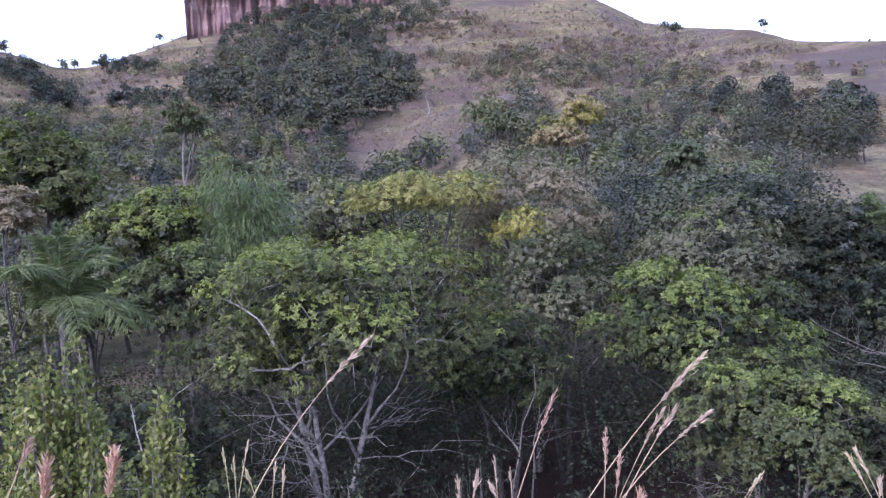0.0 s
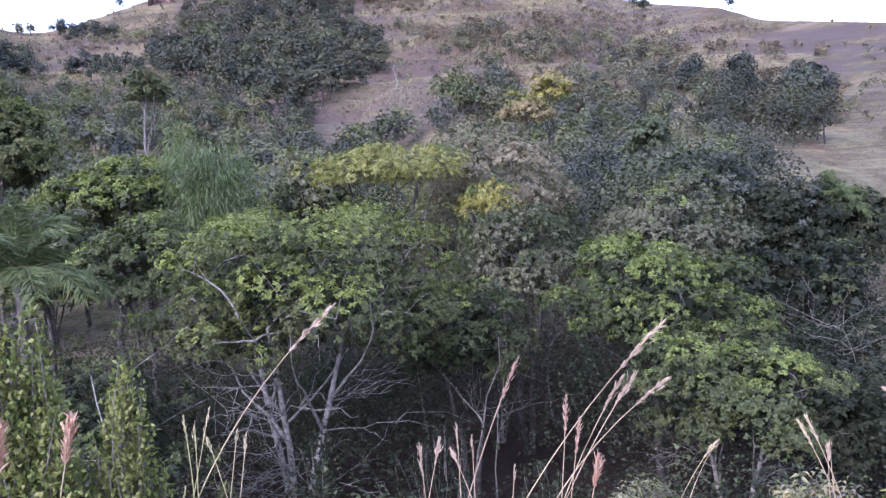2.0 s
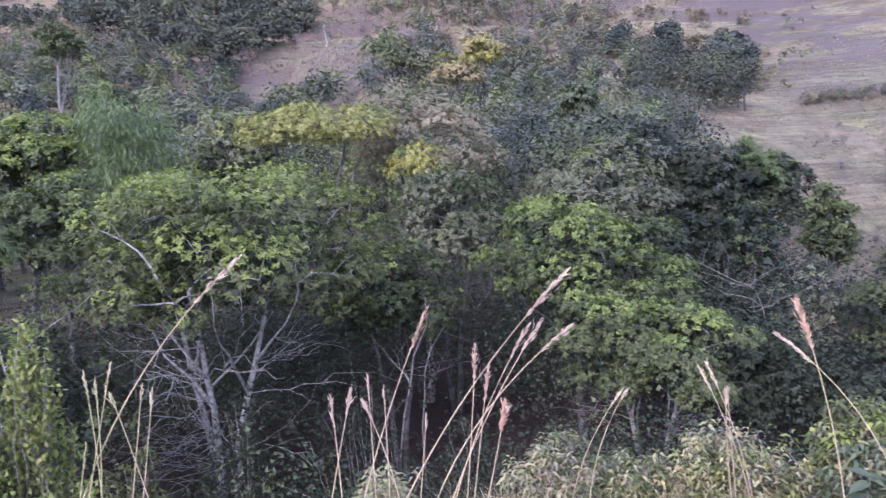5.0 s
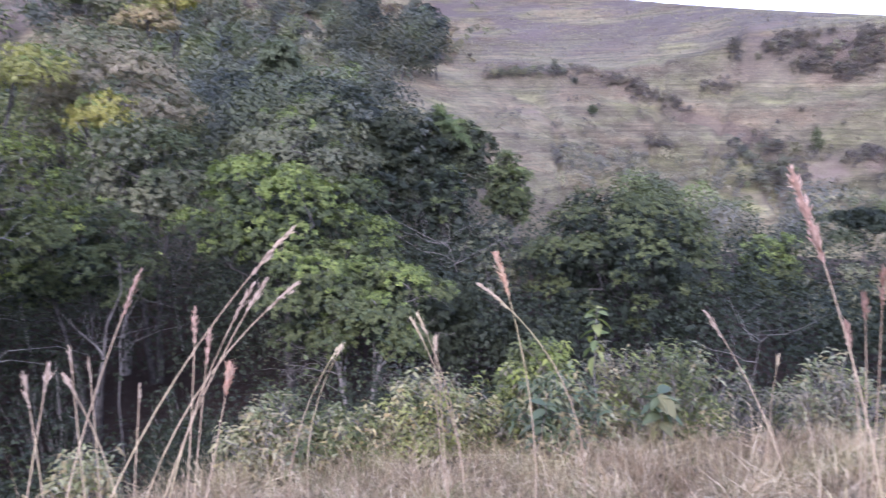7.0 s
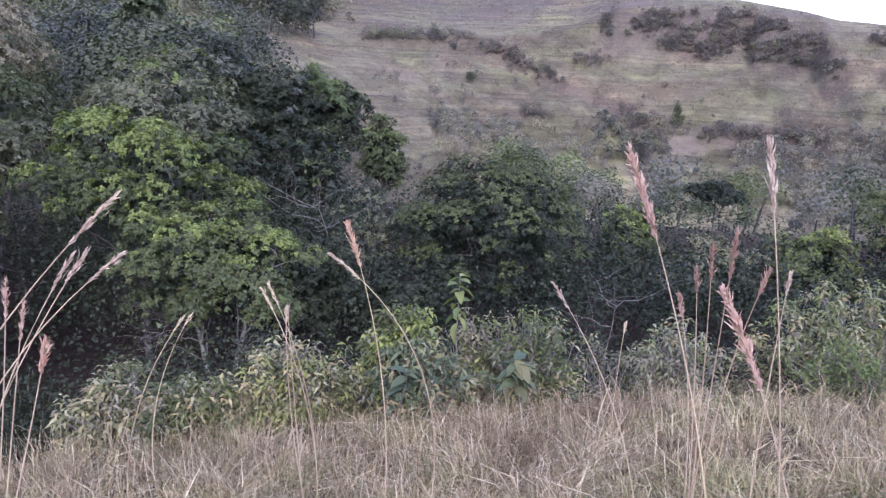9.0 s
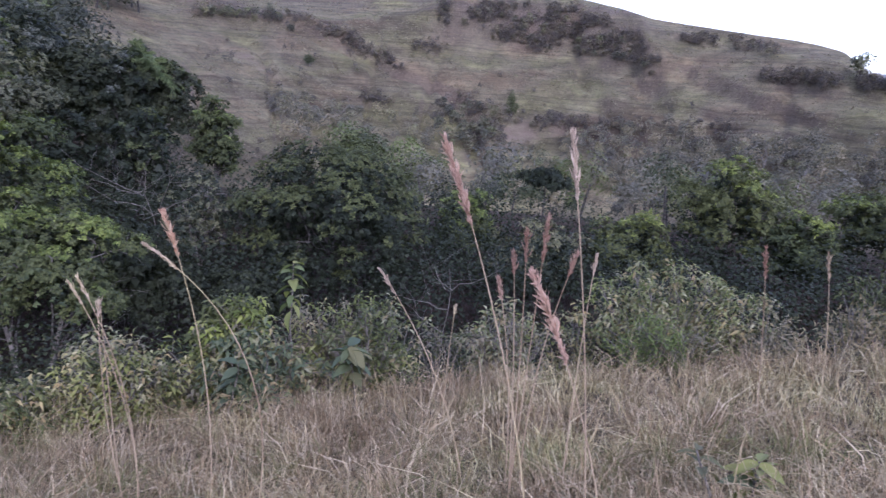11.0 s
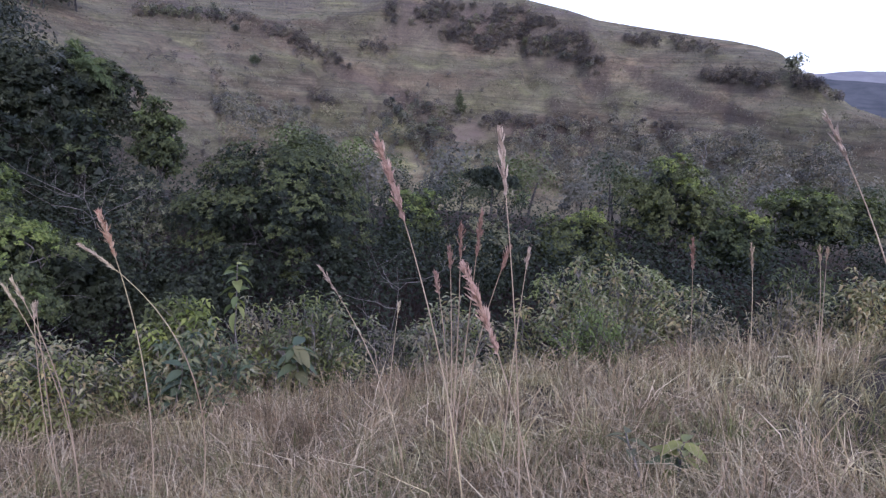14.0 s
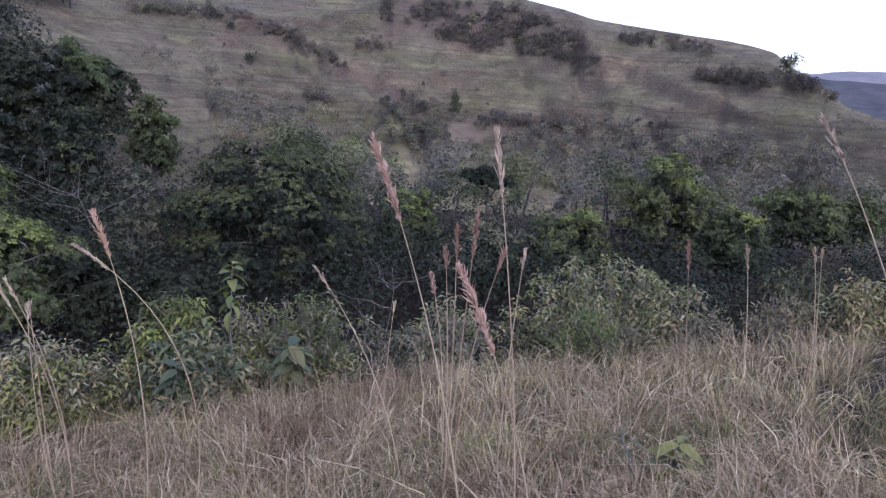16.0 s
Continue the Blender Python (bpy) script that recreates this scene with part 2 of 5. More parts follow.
GROUND, ROCK = ground_material(), rock_material()
PALE_BARK = bark("pale_lichened_bark", (0.09, 0.08, 0.068), (0.33, 0.3, 0.262), 11, 0.65)
GREY_BARK = bark("grey_bark", (0.035, 0.029, 0.024), (0.105, 0.09, 0.076), 7, 0.5)
TWIG = bark("dry_twig", (0.1, 0.084, 0.068), (0.24, 0.21, 0.178), 12, 0.6)
LEAF = {
    "green": foliage("mid_green_leaf", [(0.061, 0.072, 0.032), (0.083, 0.095, 0.039), (0.113, 0.123, 0.05)]),
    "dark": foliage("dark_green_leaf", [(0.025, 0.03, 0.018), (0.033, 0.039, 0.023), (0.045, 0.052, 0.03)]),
    "young": foliage("yellow_green_young_leaf", [(0.12, 0.15, 0.043), (0.178, 0.212, 0.06), (0.246, 0.272, 0.085)], 0.3),
    "yellow": foliage("yellowing_leaf", [(0.23, 0.215, 0.065), (0.31, 0.29, 0.09), (0.38, 0.355, 0.13)], 0.3),
    "orange": foliage("orange_yellow_leaf", [(0.29, 0.21, 0.12), (0.37, 0.28, 0.165), (0.36, 0.31, 0.18)], 0.3, patch=0.3),
    "dry": foliage("greyish_brown_dry_leaf", [(0.16, 0.135, 0.098), (0.26, 0.22, 0.16), (0.205, 0.188, 0.125)]),
    "grey": foliage("grey_green_leaf", [(0.118, 0.12, 0.073), (0.15, 0.15, 0.094), (0.188, 0.183, 0.12)]),
    "pale": foliage("pale_shrub_leaf", [(0.12, 0.13, 0.055), (0.21, 0.21, 0.1), (0.38, 0.35, 0.225), (0.16, 0.17, 0.075), (0.33, 0.275, 0.15), (0.27, 0.205, 0.11)]),
    "lime": foliage("fresh_lime_leaf", [(0.145, 0.16, 0.05), (0.21, 0.222, 0.08), (0.275, 0.27, 0.115)], 0.3),
    "frond": foliage("palm_frond_green", [(0.1, 0.128, 0.055), (0.15, 0.175, 0.08)]),
    "feather": foliage("feathery_bamboo_leaf", [(0.1, 0.135, 0.06), (0.145, 0.185, 0.082), (0.185, 0.225, 0.105)], 0.35),
    "big": foliage("broad_green_leaf", [(0.055, 0.075, 0.048), (0.085, 0.11, 0.066), (0.15, 0.17, 0.105)], 0.3),
    "bronze": foliage("bronze_big_leaf", [(0.1, 0.085, 0.065), (0.14, 0.125, 0.075), (0.13, 0.16, 0.07)], 0.25),
    # far_ leaves: greyed and mostly paler, with distance haze put into the colour
    "far_green": foliage("hazed_green_leaf", [(0.085, 0.097, 0.058), (0.1, 0.113, 0.067), (0.12, 0.132, 0.079)], patch=0.22, gloss=0.15),
    "far_dark": foliage("hazed_dark_leaf", [(0.07, 0.075, 0.064), (0.082, 0.088, 0.074), (0.095, 0.101, 0.083)], patch=0.12, gloss=0.15),
    "far_grey": foliage("hazed_grey_leaf", [(0.105, 0.108, 0.09), (0.125, 0.128, 0.106), (0.145, 0.146, 0.122)], patch=0.2, gloss=0.15),
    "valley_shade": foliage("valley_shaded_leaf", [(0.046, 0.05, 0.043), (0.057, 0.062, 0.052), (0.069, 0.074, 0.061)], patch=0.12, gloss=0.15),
    "scrub": foliage("dull_brown_scrub_leaf", [(0.125, 0.1, 0.094), (0.19, 0.155, 0.143), (0.155, 0.135, 0.113)], patch=0.3, gloss=0.15),
    "heath": foliage("greyish_heath_twig", [(0.15, 0.14, 0.128), (0.21, 0.192, 0.175), (0.175, 0.168, 0.148)], patch=0.3, gloss=0.15),
}
STRAW = straw("dry_straw", [(0.1, 0.075, 0.042), (0.4, 0.31, 0.185), (0.21, 0.16, 0.095), (0.72, 0.61, 0.44), (0.14, 0.118, 0.06), (0.54, 0.44, 0.28), (0.27, 0.19, 0.11)])
PASTURE = straw("short_dry_pasture", [(0.14, 0.128, 0.088), (0.19, 0.172, 0.12), (0.25, 0.225, 0.16)])
GREEN_GRASS = straw("olive_grass", [(0.12, 0.13, 0.05), (0.17, 0.17, 0.07), (0.2, 0.18, 0.09)])
STEM = straw("straw_stem", [(0.34, 0.26, 0.17), (0.42, 0.33, 0.23)], 0.05)
PLUME = straw("pinkish_seed_plume", [(0.42, 0.28, 0.22), (0.5, 0.37, 0.29), (0.46, 0.31, 0.24)], 0.25)
PALE_PLUME = straw("pale_straw_seed_plume", [(0.45, 0.36, 0.28), (0.52, 0.42, 0.33)], 0.25)
ORANGE_PLUME = straw("rusty_seed_plume", [(0.42, 0.24, 0.17), (0.48, 0.32, 0.23), (0.5, 0.38, 0.29)], 0.25)


# ---- shape of the ground ----
AZ = [-180, -90, -45, -30, -28, -26.4, -24.7, -22.8, -21, -18, -9, 0, 10, 13, 14.4, 16, 18.3, 23.2, 24.6, 26, 31, 43, 50.6, 55, 59.7, 63.6, 65.7, 71.6, 75.4, 77, 78.3, 79.1, 80.1, 81.2, 83.1, 85.5, 100, 140, 180]
TOP = [10, 12, 15, 14.0, 13.6, 13.06, 13.1, 13.6, 14.3, 15.4, 17.7, 18.4, 17.5, 16.1, 15.23, 14.25, 13.65, 12.7, 12.1, 11.46, 10.6, 8.25, 7.26, 6.75, 6.2, 5.5, 4.95, 4.29, 3.92, 3.65, 3.3, 2.62, 1.75, 1.45, 0.1, -0.6, -2.4, 4, 10]
# distance of the crest, foot and shoulder of the slope, and their heights over the horizon, by bearing
BEAR = [-180, -90, -45, -18, 0, 16, 20, 26, 31, 36, 43, 50, 60, 70, 78, 85, 100, 140, 180]
FAR = [90, 150, 280, 330, 350, 330, 300, 260, 240, 222, 195, 165, 142, 124, 108, 90, 90, 90, 90]
FOOT = [28, 28, 28, 28, 28, 28, 28, 30, 40, 50, 62, 70, 72, 66, 60, 50, 45, 28, 28]
SHOULDER = [70, 100, 110, 110, 110, 110, 110, 110, 112, 114, 114, 118, 120, 108, 94, 76, 74, 70, 70]
MID = [8, 6, 5, 4.2, 4.2, 4.2, 4.4, 4.6, 3.8, 3.6, 3.4, 4.6, 5.2, 3.6, 2.6, -1.2, -2.6, 3, 8]
LOW = [3, -6, -9, -8.5, -8.5, -8.5, -8.0, -7.6, -8.6, -9.2, -9.6, -9.8, -9.8, -9.6, -9.4, -9.0, -8, -2, 3]
EDGE = [40, 12, 3.6, 3.5, 5.2, 6.6, 6.7, 6.8, 6.8, 6.8, 6.8, 6.8, 7.0, 7.2, 7.4, 7.8, 9, 30, 40]
# ledges and scarps across the slope: bearings, heights over the horizon, half depth, steepness
SCARPS = [
    ((50, 55, 60, 62.2, 65, 67.2), (4.2, 3.8, 3.5, 3.4, 2.5, 0.5), 1.5, 1.5),
    ((68, 71, 74), (3.7, 3.9, 3.5), 0.45, 1.6),
    ((73.4, 76, 78.4), (1.1, 1.15, 0.75), 0.45, 1.8),
    ((79.3, 82), (1.1, 0.7), 0.5, 1.8),
    ((32.5, 36.5, 40.5, 43.6, 45.7, 48), (2.9, 3.1, 3.0, 2.0, 0.8, 0.1), 0.5, 1.8),
    ((57, 60.3, 63, 67), (-3.5, -3.1, -3.2, -3.0), 0.5, 1.7),
    ((44.6, 46.2, 47.6), (-2.1, -2.3, -2.6), 0.35, 1.6),
    ((66.5, 69.3, 71.7, 74.2, 78), (1.9, 1.2, 0.7, -0.3, -1.4), 0.6, 1.3),
    ((34, 40, 46, 52), (-0.6, -1.2, -2.6, -4.4), 0.45, 1.0),
    ((69, 74, 79, 83), (-1.8, -2.3, -2.2, -2.4), 0.4, 1.2),
    ((55, 60, 65), (0.1, -0.6, -1.0), 0.5, 1.0),
]


def lattice(x, y, seed):
    """Smooth value noise from -1 to 1."""
    xi, yi = np.floor(x).astype(np.int64), np.floor(y).astype(np.int64)
    fx, fy = x - xi, y - yi
    fx, fy = fx * fx * (3 - 2 * fx), fy * fy * (3 - 2 * fy)

    def h(a, b):
        n = (a * 374761393 + b * 668265263 + seed * 974634777) & 0x7FFFFFFF
        n = ((n ^ (n >> 13)) * 1274126177) & 0x7FFFFFFF
        return ((n ^ (n >> 16)) & 0xFFFF) / 32767.5 - 1
    return (h(xi, yi) * (1 - fx) + h(xi + 1, yi) * fx) * (1 - fy) + (h(xi, yi + 1) * (1 - fx) + h(xi + 1, yi + 1) * fx) * fy


def rough(x, y, size, octaves, seed):
    total = 0.0
    for k in range(octaves):
        total = total + lattice(x / size * 2 ** k + 17.3 * k, y / size * 2 ** k - 9.1 * k, seed + k) * 0.5 ** k
    return total


def ground_z(x, y):
    """Height of the ground: a sloping shoulder of grass, a wooded ravine, and the mountain behind it."""
    x, y = np.asarray(x, float), np.asarray(y, float)
    r = np.hypot(x, y) + 1e-6
    az = np.degrees(np.arctan2(x, y))
    top = np.interp(az, AZ, TOP)
    far, mid, low, edge, foot, shoulder = (np.interp(az, BEAR, v) for v in (FAR, MID, LOW, EDGE, FOOT, SHOULDER))
    near = -(0.27 * y + 0.07 * x)
    near = np.where(near > 0, near * 0.6, near) + 0.05 * rough(x, y, 2.5, 2, 5) + 0.22 * np.exp(-((az - 17) / 13) ** 2) * np.clip(r / 6 - 0.2, 0, 1)
    lr = np.log(r)
    l1, l2, l3 = np.log(foot), np.log(shoulder), np.log(far)
    u = np.clip((lr - l1) / (l2 - l1), 0, 1)
    v = np.clip((lr - l2) / (l3 - l2), 0, 1)
    el = np.where(lr < l2, low + (mid - low) * u, mid + (top - mid) * v)
    plain = el
    for at_, height, deep, steep in SCARPS:
        wave = np.interp(az, at_, height) + 0.35 * deep * rough(az, lr, 0.9, 2, 77)
        inside = np.clip((az - at_[0] + 1.2) / 2.6, 0, 1) * np.clip((at_[-1] + 1.2 - az) / 2.6, 0, 1)
        d = (plain - wave) / deep
        el = el + inside * steep * deep * d * np.exp(-d * d)
    # the gully that drains the slope, and a fainter one
    for line, height, wide, cut in (((44, 48, 51.6, 53.3, 53.7, 56.3), (2.1, 0.1, -1.05, -2.6, -5.1, -8.5), 0.75, 1.1), ((69, 70.6, 71.6, 74), (-0.5, -2.0, -4.0, -8), 0.8, 0.5)):
        way = np.interp(-plain, [-h for h in height], line) + 0.3 * rough(plain, az * 0, 0.8, 2, 79)
        el = el - cut * np.exp(-((az - way) / wide) ** 2) * np.clip((height[0] + 0.4 - plain) / 1.2, 0, 1) * np.clip((plain - height[-1]) / 2.0, 0, 1)
    zf = 1.6 + r * np.tan(np.radians(el))
    # a grassy spur before the gully
    crest = 1.6 + 150 * np.tan(np.radians(np.interp(az, [-8, -6, -3, 2, 9], [4.5, 7.0, 9.0, 10.9, 11.6])))
    spur = crest - 0.16 * np.abs(r - 150) - 0.004 * (r - 150) ** 2
    zf = np.where((az > -9) & (az < 14), np.maximum(zf, spur - np.clip((az - 4) / 9, 0, 1) ** 2 * 22), zf)
    # beyond the crest the land levels off and falls away to the plain
    zc = 1.6 + far * np.tan(np.radians(top))
    w = np.clip((r - far) / (far * 0.35), 0, 1)
    beyond = zc - 0.03 * (r - far) - 0.10 * zc * w
    beyond = np.maximum(beyond, -12 + 0 * r)
    zf = np.where(r > far, beyond, zf)
    relief = np.clip((r - 30) / 120, 0, 1) * np.clip((far * 0.98 - r) / (far * 0.35), 0, 1)
    zf = zf + relief * (2.6 * rough(x, y, 45, 4, 11) - 0.6) * np.interp(az, [26, 34], [1, 0.55])
    # washed gullies that run down the slope
    gully = np.exp(-(rough(az / 6.0, lr * 1.6 + 0 * az, 1.0, 2, 71) / 0.09) ** 2)
    zf = zf - gully * 0.8 * np.clip((r - 34) / 40, 0, 1) * np.clip((far * 0.95 - r) / (far * 0.3), 0, 1)
    # terraces of harder rock along the slope
    step = zf / 7.0 + 0.5 * rough(x, y, 60, 2, 21)
    zf = zf + relief * 1.9 * np.sin(step * 2 * math.pi) * np.clip((r - 60) / 80, 0, 1) * np.interp(az, [26, 34], [1, 0.3])
    # no swell rises over the skyline
    zf = np.where(r < far, np.minimum(zf, 1.6 + r * np.tan(np.radians(top))), zf)
    # the ravine between
    d = r - edge
    floor_z = -4.6 + 0.25 * rough(x, y, 5, 3, 41)
    s = np.clip(d / 6.5, 0, 1)
    s = s * s * (3 - 2 * s)
    bank = near * (1 - s) + floor_z * s
    q = np.clip((r - 19) / 9.0, 0, 1)
    q = q * q * (3 - 2 * q)
    out = bank * (1 - q) + zf * q
    behind = np.clip((np.abs(az - 20) - 90) / 30, 0, 1)
    return np.where(d < 0, near, out) * (1 - behind) + behind * (near + 0.02 * rough(x, y, 4, 2, 3) + 0.12 * np.maximum(r - 5, 0) * np.clip((60 - r) / 60, 0.2, 1))


SIGHT_AZ, SIGHT_R = np.arange(-38, 98, 0.25), np.exp(np.linspace(math.log(26), math.log(360), 420))
_a, _r = np.meshgrid(np.radians(SIGHT_AZ), SIGHT_R, indexing="ij")
SIGHT_EL = np.maximum.accumulate(np.degrees(np.arctan2(ground_z(_r * np.sin(_a), _r * np.cos(_a)) - 1.6, _r)), axis=1)


def seen_from_hill(az, el):
    """Places x, y on the slopes that lie at these bearings and heights over the horizon."""
    az, el = np.atleast_1d(az).astype(float), np.atleast_1d(el).astype(float)
    i = np.clip(np.round((az - SIGHT_AZ[0]) / 0.25).astype(int), 0, len(SIGHT_AZ) - 1)
    r = np.array([SIGHT_R[min(int(np.searchsorted(SIGHT_EL[k], e)), len(SIGHT_R) - 1)] for k, e in zip(i, el)])
    a = np.radians(az)
    return np.stack([r * np.sin(a), r * np.cos(a)], 1)


def belt(rng, az, low, high, n, gaps=0.0, size=1.2, seed=7, apart=0.0):
    """Spots scattered along a belt of the slope between two lines; gaps: the share left open in clearings; apart: degrees kept between them."""
    a = rng.uniform(az[0], az[-1], n * 4)
    lo, hi = np.interp(a, az, low), np.interp(a, az, high)
    keep = rng.random(len(a)) < (hi - lo) / max(np.max(np.subtract(high, low)), 1e-6)
    e = lo + (hi - lo) * rng.random(len(a))
    keep &= rough(a, e * 2.0, size, 3, seed) > -1 + 1.6 * gaps
    a, e = a[keep], e[keep]
    if apart:
        kept = []
        for k in range(len(a)):
            if all((a[k] - a[j]) ** 2 + 1.6 * (e[k] - e[j]) ** 2 > apart ** 2 for j in kept):
                kept.append(k)
        a, e = a[kept], e[kept]
    return seen_from_hill(a[:n], e[:n])


# ---- mesh helpers ----
def from_arrays(name, verts, faces, material, tone=None):
    """A mesh from vertex rows and an array of triangles or quads; tone: a shade of its own for each plant, vertex by vertex."""
    verts, faces = np.ascontiguousarray(verts, np.float32), np.ascontiguousarray(faces, np.int32)
    me = bpy.data.meshes.new(name)
    k = faces.shape[1]
    me.vertices.add(len(verts))
    me.vertices.foreach_set("co", verts.ravel())
    me.loops.add(faces.size)
    me.loops.foreach_set("vertex_index", faces.ravel())
    me.polygons.add(len(faces))
    me.polygons.foreach_set("loop_start", np.arange(0, faces.size, k, dtype=np.int32))
    me.update(calc_edges=True)
    me.materials.append(material)
    if tone is not None:
        me.attributes.new("tone", "FLOAT", "POINT").data.foreach_set("value", np.ascontiguousarray(tone, np.float32))
    return me


def part(name, mesh, parent, label=""):
    ob = new(name, mesh)
    ob.parent = parent
    return tagged(ob, label)


def unit(v):
    return v / np.maximum(np.linalg.norm(v, axis=-1, keepdims=True), 1e-9)


def leaves(rng, at, axis, length, width, fold=0.25, droop=0.15, face=None, simple=False):
    """Leaf blades: four corners and a midrib fold, one island each. at, axis: rows; length, width: metres or rows; face: the way they turn to; simple: one triangle each, for small or distant ones."""
    n = len(at)
    axis = unit(axis)
    if face is None:
        face = unit(rng.normal(size=(n, 3)) + [0, 0, 1.2])
    else:
        axis = unit(axis - face * (axis * face).sum(1, keepdims=True))
    side = unit(np.cross(axis, face))
    up = np.cross(side, axis)
    length = np.broadcast_to(length, (n,))[:, None] * rng.uniform(0.7, 1.25, (n, 1))
    width = np.broadcast_to(width, (n,))[:, None] * rng.uniform(0.75, 1.2, (n, 1))
    if simple:
        low = at + axis * length * 0.15
        v = np.stack([low - side * width * 0.6, low + side * width * 0.6, at + axis * length], 1).reshape(-1, 3)
        return v, np.arange(3 * n).reshape(-1, 3)
    mid = at + axis * length * 0.45
    tip = at + axis * length - up * length * droop
    rise = up * width * fold
    v = np.stack([at, mid + side * width / 2 + rise, tip, mid - side * width / 2 + rise], 1).reshape(-1, 3)
    i = np.arange(n)[:, None] * 4
    f = np.stack([i + [[0, 1, 3]], i + [[1, 2, 3]]], 1).reshape(-1, 3)
    return v, f


def tube(points, radii, sides=5):
    """A tapered tube along a line of points."""
    p, rad = np.asarray(points, float), np.asarray(radii, float)
    d = unit(np.gradient(p, axis=0))
    a = unit(np.cross(d, np.where(np.abs(d[:, 2:3]) > 0.9, [[1.0, 0, 0]], [[0, 0, 1.0]])))
    b = np.cross(d, a)
    ang = np.arange(sides) * 2 * math.pi / sides
    ring = a[:, None] * np.cos(ang)[None, :, None] + b[:, None] * np.sin(ang)[None, :, None]
    v = (p[:, None] + ring * rad[:, None, None]).reshape(-1, 3)
    f = []
    for k in range(len(p) - 1):
        for s in range(sides):
            f.append((k * sides + s, k * sides + (s + 1) % sides, (k + 1) * sides + (s + 1) % sides, (k + 1) * sides + s))
    return v, np.array(f)


class Pile:
    """Collects pieces of one mesh."""

    def __init__(self):
        self.v, self.f, self.n = [], [], 0

    def add(self, vf):
        v, f = vf
        self.v.append(v)
        self.f.append(f + self.n)
        self.n += len(v)

    def mesh(self, name, material, smooth=False):
        me = from_arrays(name, np.concatenate(self.v), np.concatenate(self.f), material)
        if smooth:
            me.polygons.foreach_set("use_smooth", np.ones(len(me.polygons), bool))
        return me


def bough(rng, a, b, sag=0.15, n=6, wiggle=0.06):
    """A crooked line from a to b."""
    t = np.linspace(0, 1, n)[:, None]
    a, b = np.asarray(a, float), np.asarray(b, float)
    span = np.linalg.norm(b - a)
    p = a + (b - a) * t + np.array([0, 0, 1.0]) * span * sag * np.sin(t * math.pi)
    w = np.cumsum(rng.normal(size=(n, 3)), axis=0) * wiggle * span / n
    w -= w[-1] * t
    w[0] = 0
    return p + w


def base(name, x, y, z, label, category, group=""):
    ob = new(name)
    ob.location = (x, y, z)
    return tagged(ob, label, category, group)


# ---- trees ----
def tree(x, y, top, width, crown, leaf="green", young="", share=0.3, label="", name="tree", stems=1, bark_=None, leaf_size=0.1, tufts=420,
         per=14, seed=1, flat=0.9, bare=0.0, spread=0.22, lean=(0, 0), group="", stout=1.0, turn=0.0, ragged=1.0, inner=-1):
    """A broadleaved tree on the ground at x, y: crown from height `crown` to `top` (world z), `width` across. Tufts of leaves at the ends of
    the boughs; share of the topmost tufts carry young leaves; bare: twigs without leaves under the crown."""
    rng = np.random.default_rng(seed)
    z0 = float(ground_z(x, y)) - 0.1
    ob = base(name, x, y, z0, label, "tree", group)
    if inner < 0:
        inner = 0 if leaf in ("yellow", "orange", "dry") or tufts < 600 else tufts // 3
    H, C = top - z0, crown - z0
    mid = np.array([lean[0], lean[1], (H + C) / 2])
    rx, rz = width / 2, (H - C) / 2
    r0 = (0.011 * H + 0.007 * width) * stout
    limbs, limb_wood, of_stem, stems_, stem_wood = [], [], [], [], []
    per_stem = 10 if stems == 1 else 9 // stems + 1
    for s in range(stems):
        a0 = rng.uniform(0, 6.28) if stems == 1 else turn + s * 6.28 / stems
        many = float(stems > 1)
        foot = np.array([math.cos(a0), math.sin(a0), 0]) * 0.07 * many
        head = np.array([math.cos(a0) * width * 0.2 * many + lean[0] * 0.6, math.sin(a0) * width * 0.2 * many + lean[1] * 0.6, C + (H - C) * 0.45])
        line = bough(rng, foot, head, 0.0, 10, 0.12 - 0.06 * many)
        t = np.linspace(0, 1, 10)[:, None]
        line[:, :2] -= (head - foot)[:2] * (t - t ** 2.1) * many
        rr = r0 / math.sqrt(stems) * 1.25
        rad = np.linspace(rr, rr * 0.3, 10)
        stem_wood.append(Pile())
        stem_wood[-1].add(tube(line, rad, 7))
        stems_.append(line)
        for k in range(per_stem):
            az_ = a0 + (k + rng.uniform(-0.3, 0.3)) * (6.28 if stems == 1 else 3.6) / per_stem - (0 if stems == 1 else 1.8)
            el_ = rng.uniform(-0.1, 1.3)
            end = mid + np.array([math.cos(az_) * math.cos(el_) * rx * 0.75, math.sin(az_) * math.cos(el_) * rx * 0.75, math.sin(el_) * rz * 0.7 - rz * 0.15])
            j = min(9, int(5 + 5 * (k + 0.5) / per_stem))
            limb = bough(rng, line[j], end, -0.06, 8, 0.22 - 0.08 * many)
            limb_wood.append(Pile())
            limb_wood[-1].add(tube(limb, rad[j] * 0.55 * np.linspace(1, 0.25, 8) ** 1.6 + 0.004, 5))
            limbs.append(limb)
            of_stem.append(s)
    # rounded clumps of foliage over the crown's shell, a few inside it
    n_c = int(35 * (0.55 + 0.45 * rz / rx)) + 8
    k = np.arange(n_c)
    el_ = np.arcsin(np.clip(1 - 1.72 * (k + 0.5) / n_c, -1, 1))
    az_ = k * 2.39996 + rng.uniform(0, 6.28) + rng.normal(size=n_c) * 0.25
    way = np.stack([np.cos(az_) * np.cos(el_), np.sin(az_) * np.cos(el_), np.sin(el_)], 1)
    fill = 0.75 + ragged * rng.uniform(-0.27, 0.17, n_c)
    fill[rng.random(n_c) < 0.15 * ragged] *= 0.6
    c_r = rx * rng.uniform(0.13, 0.32, n_c)
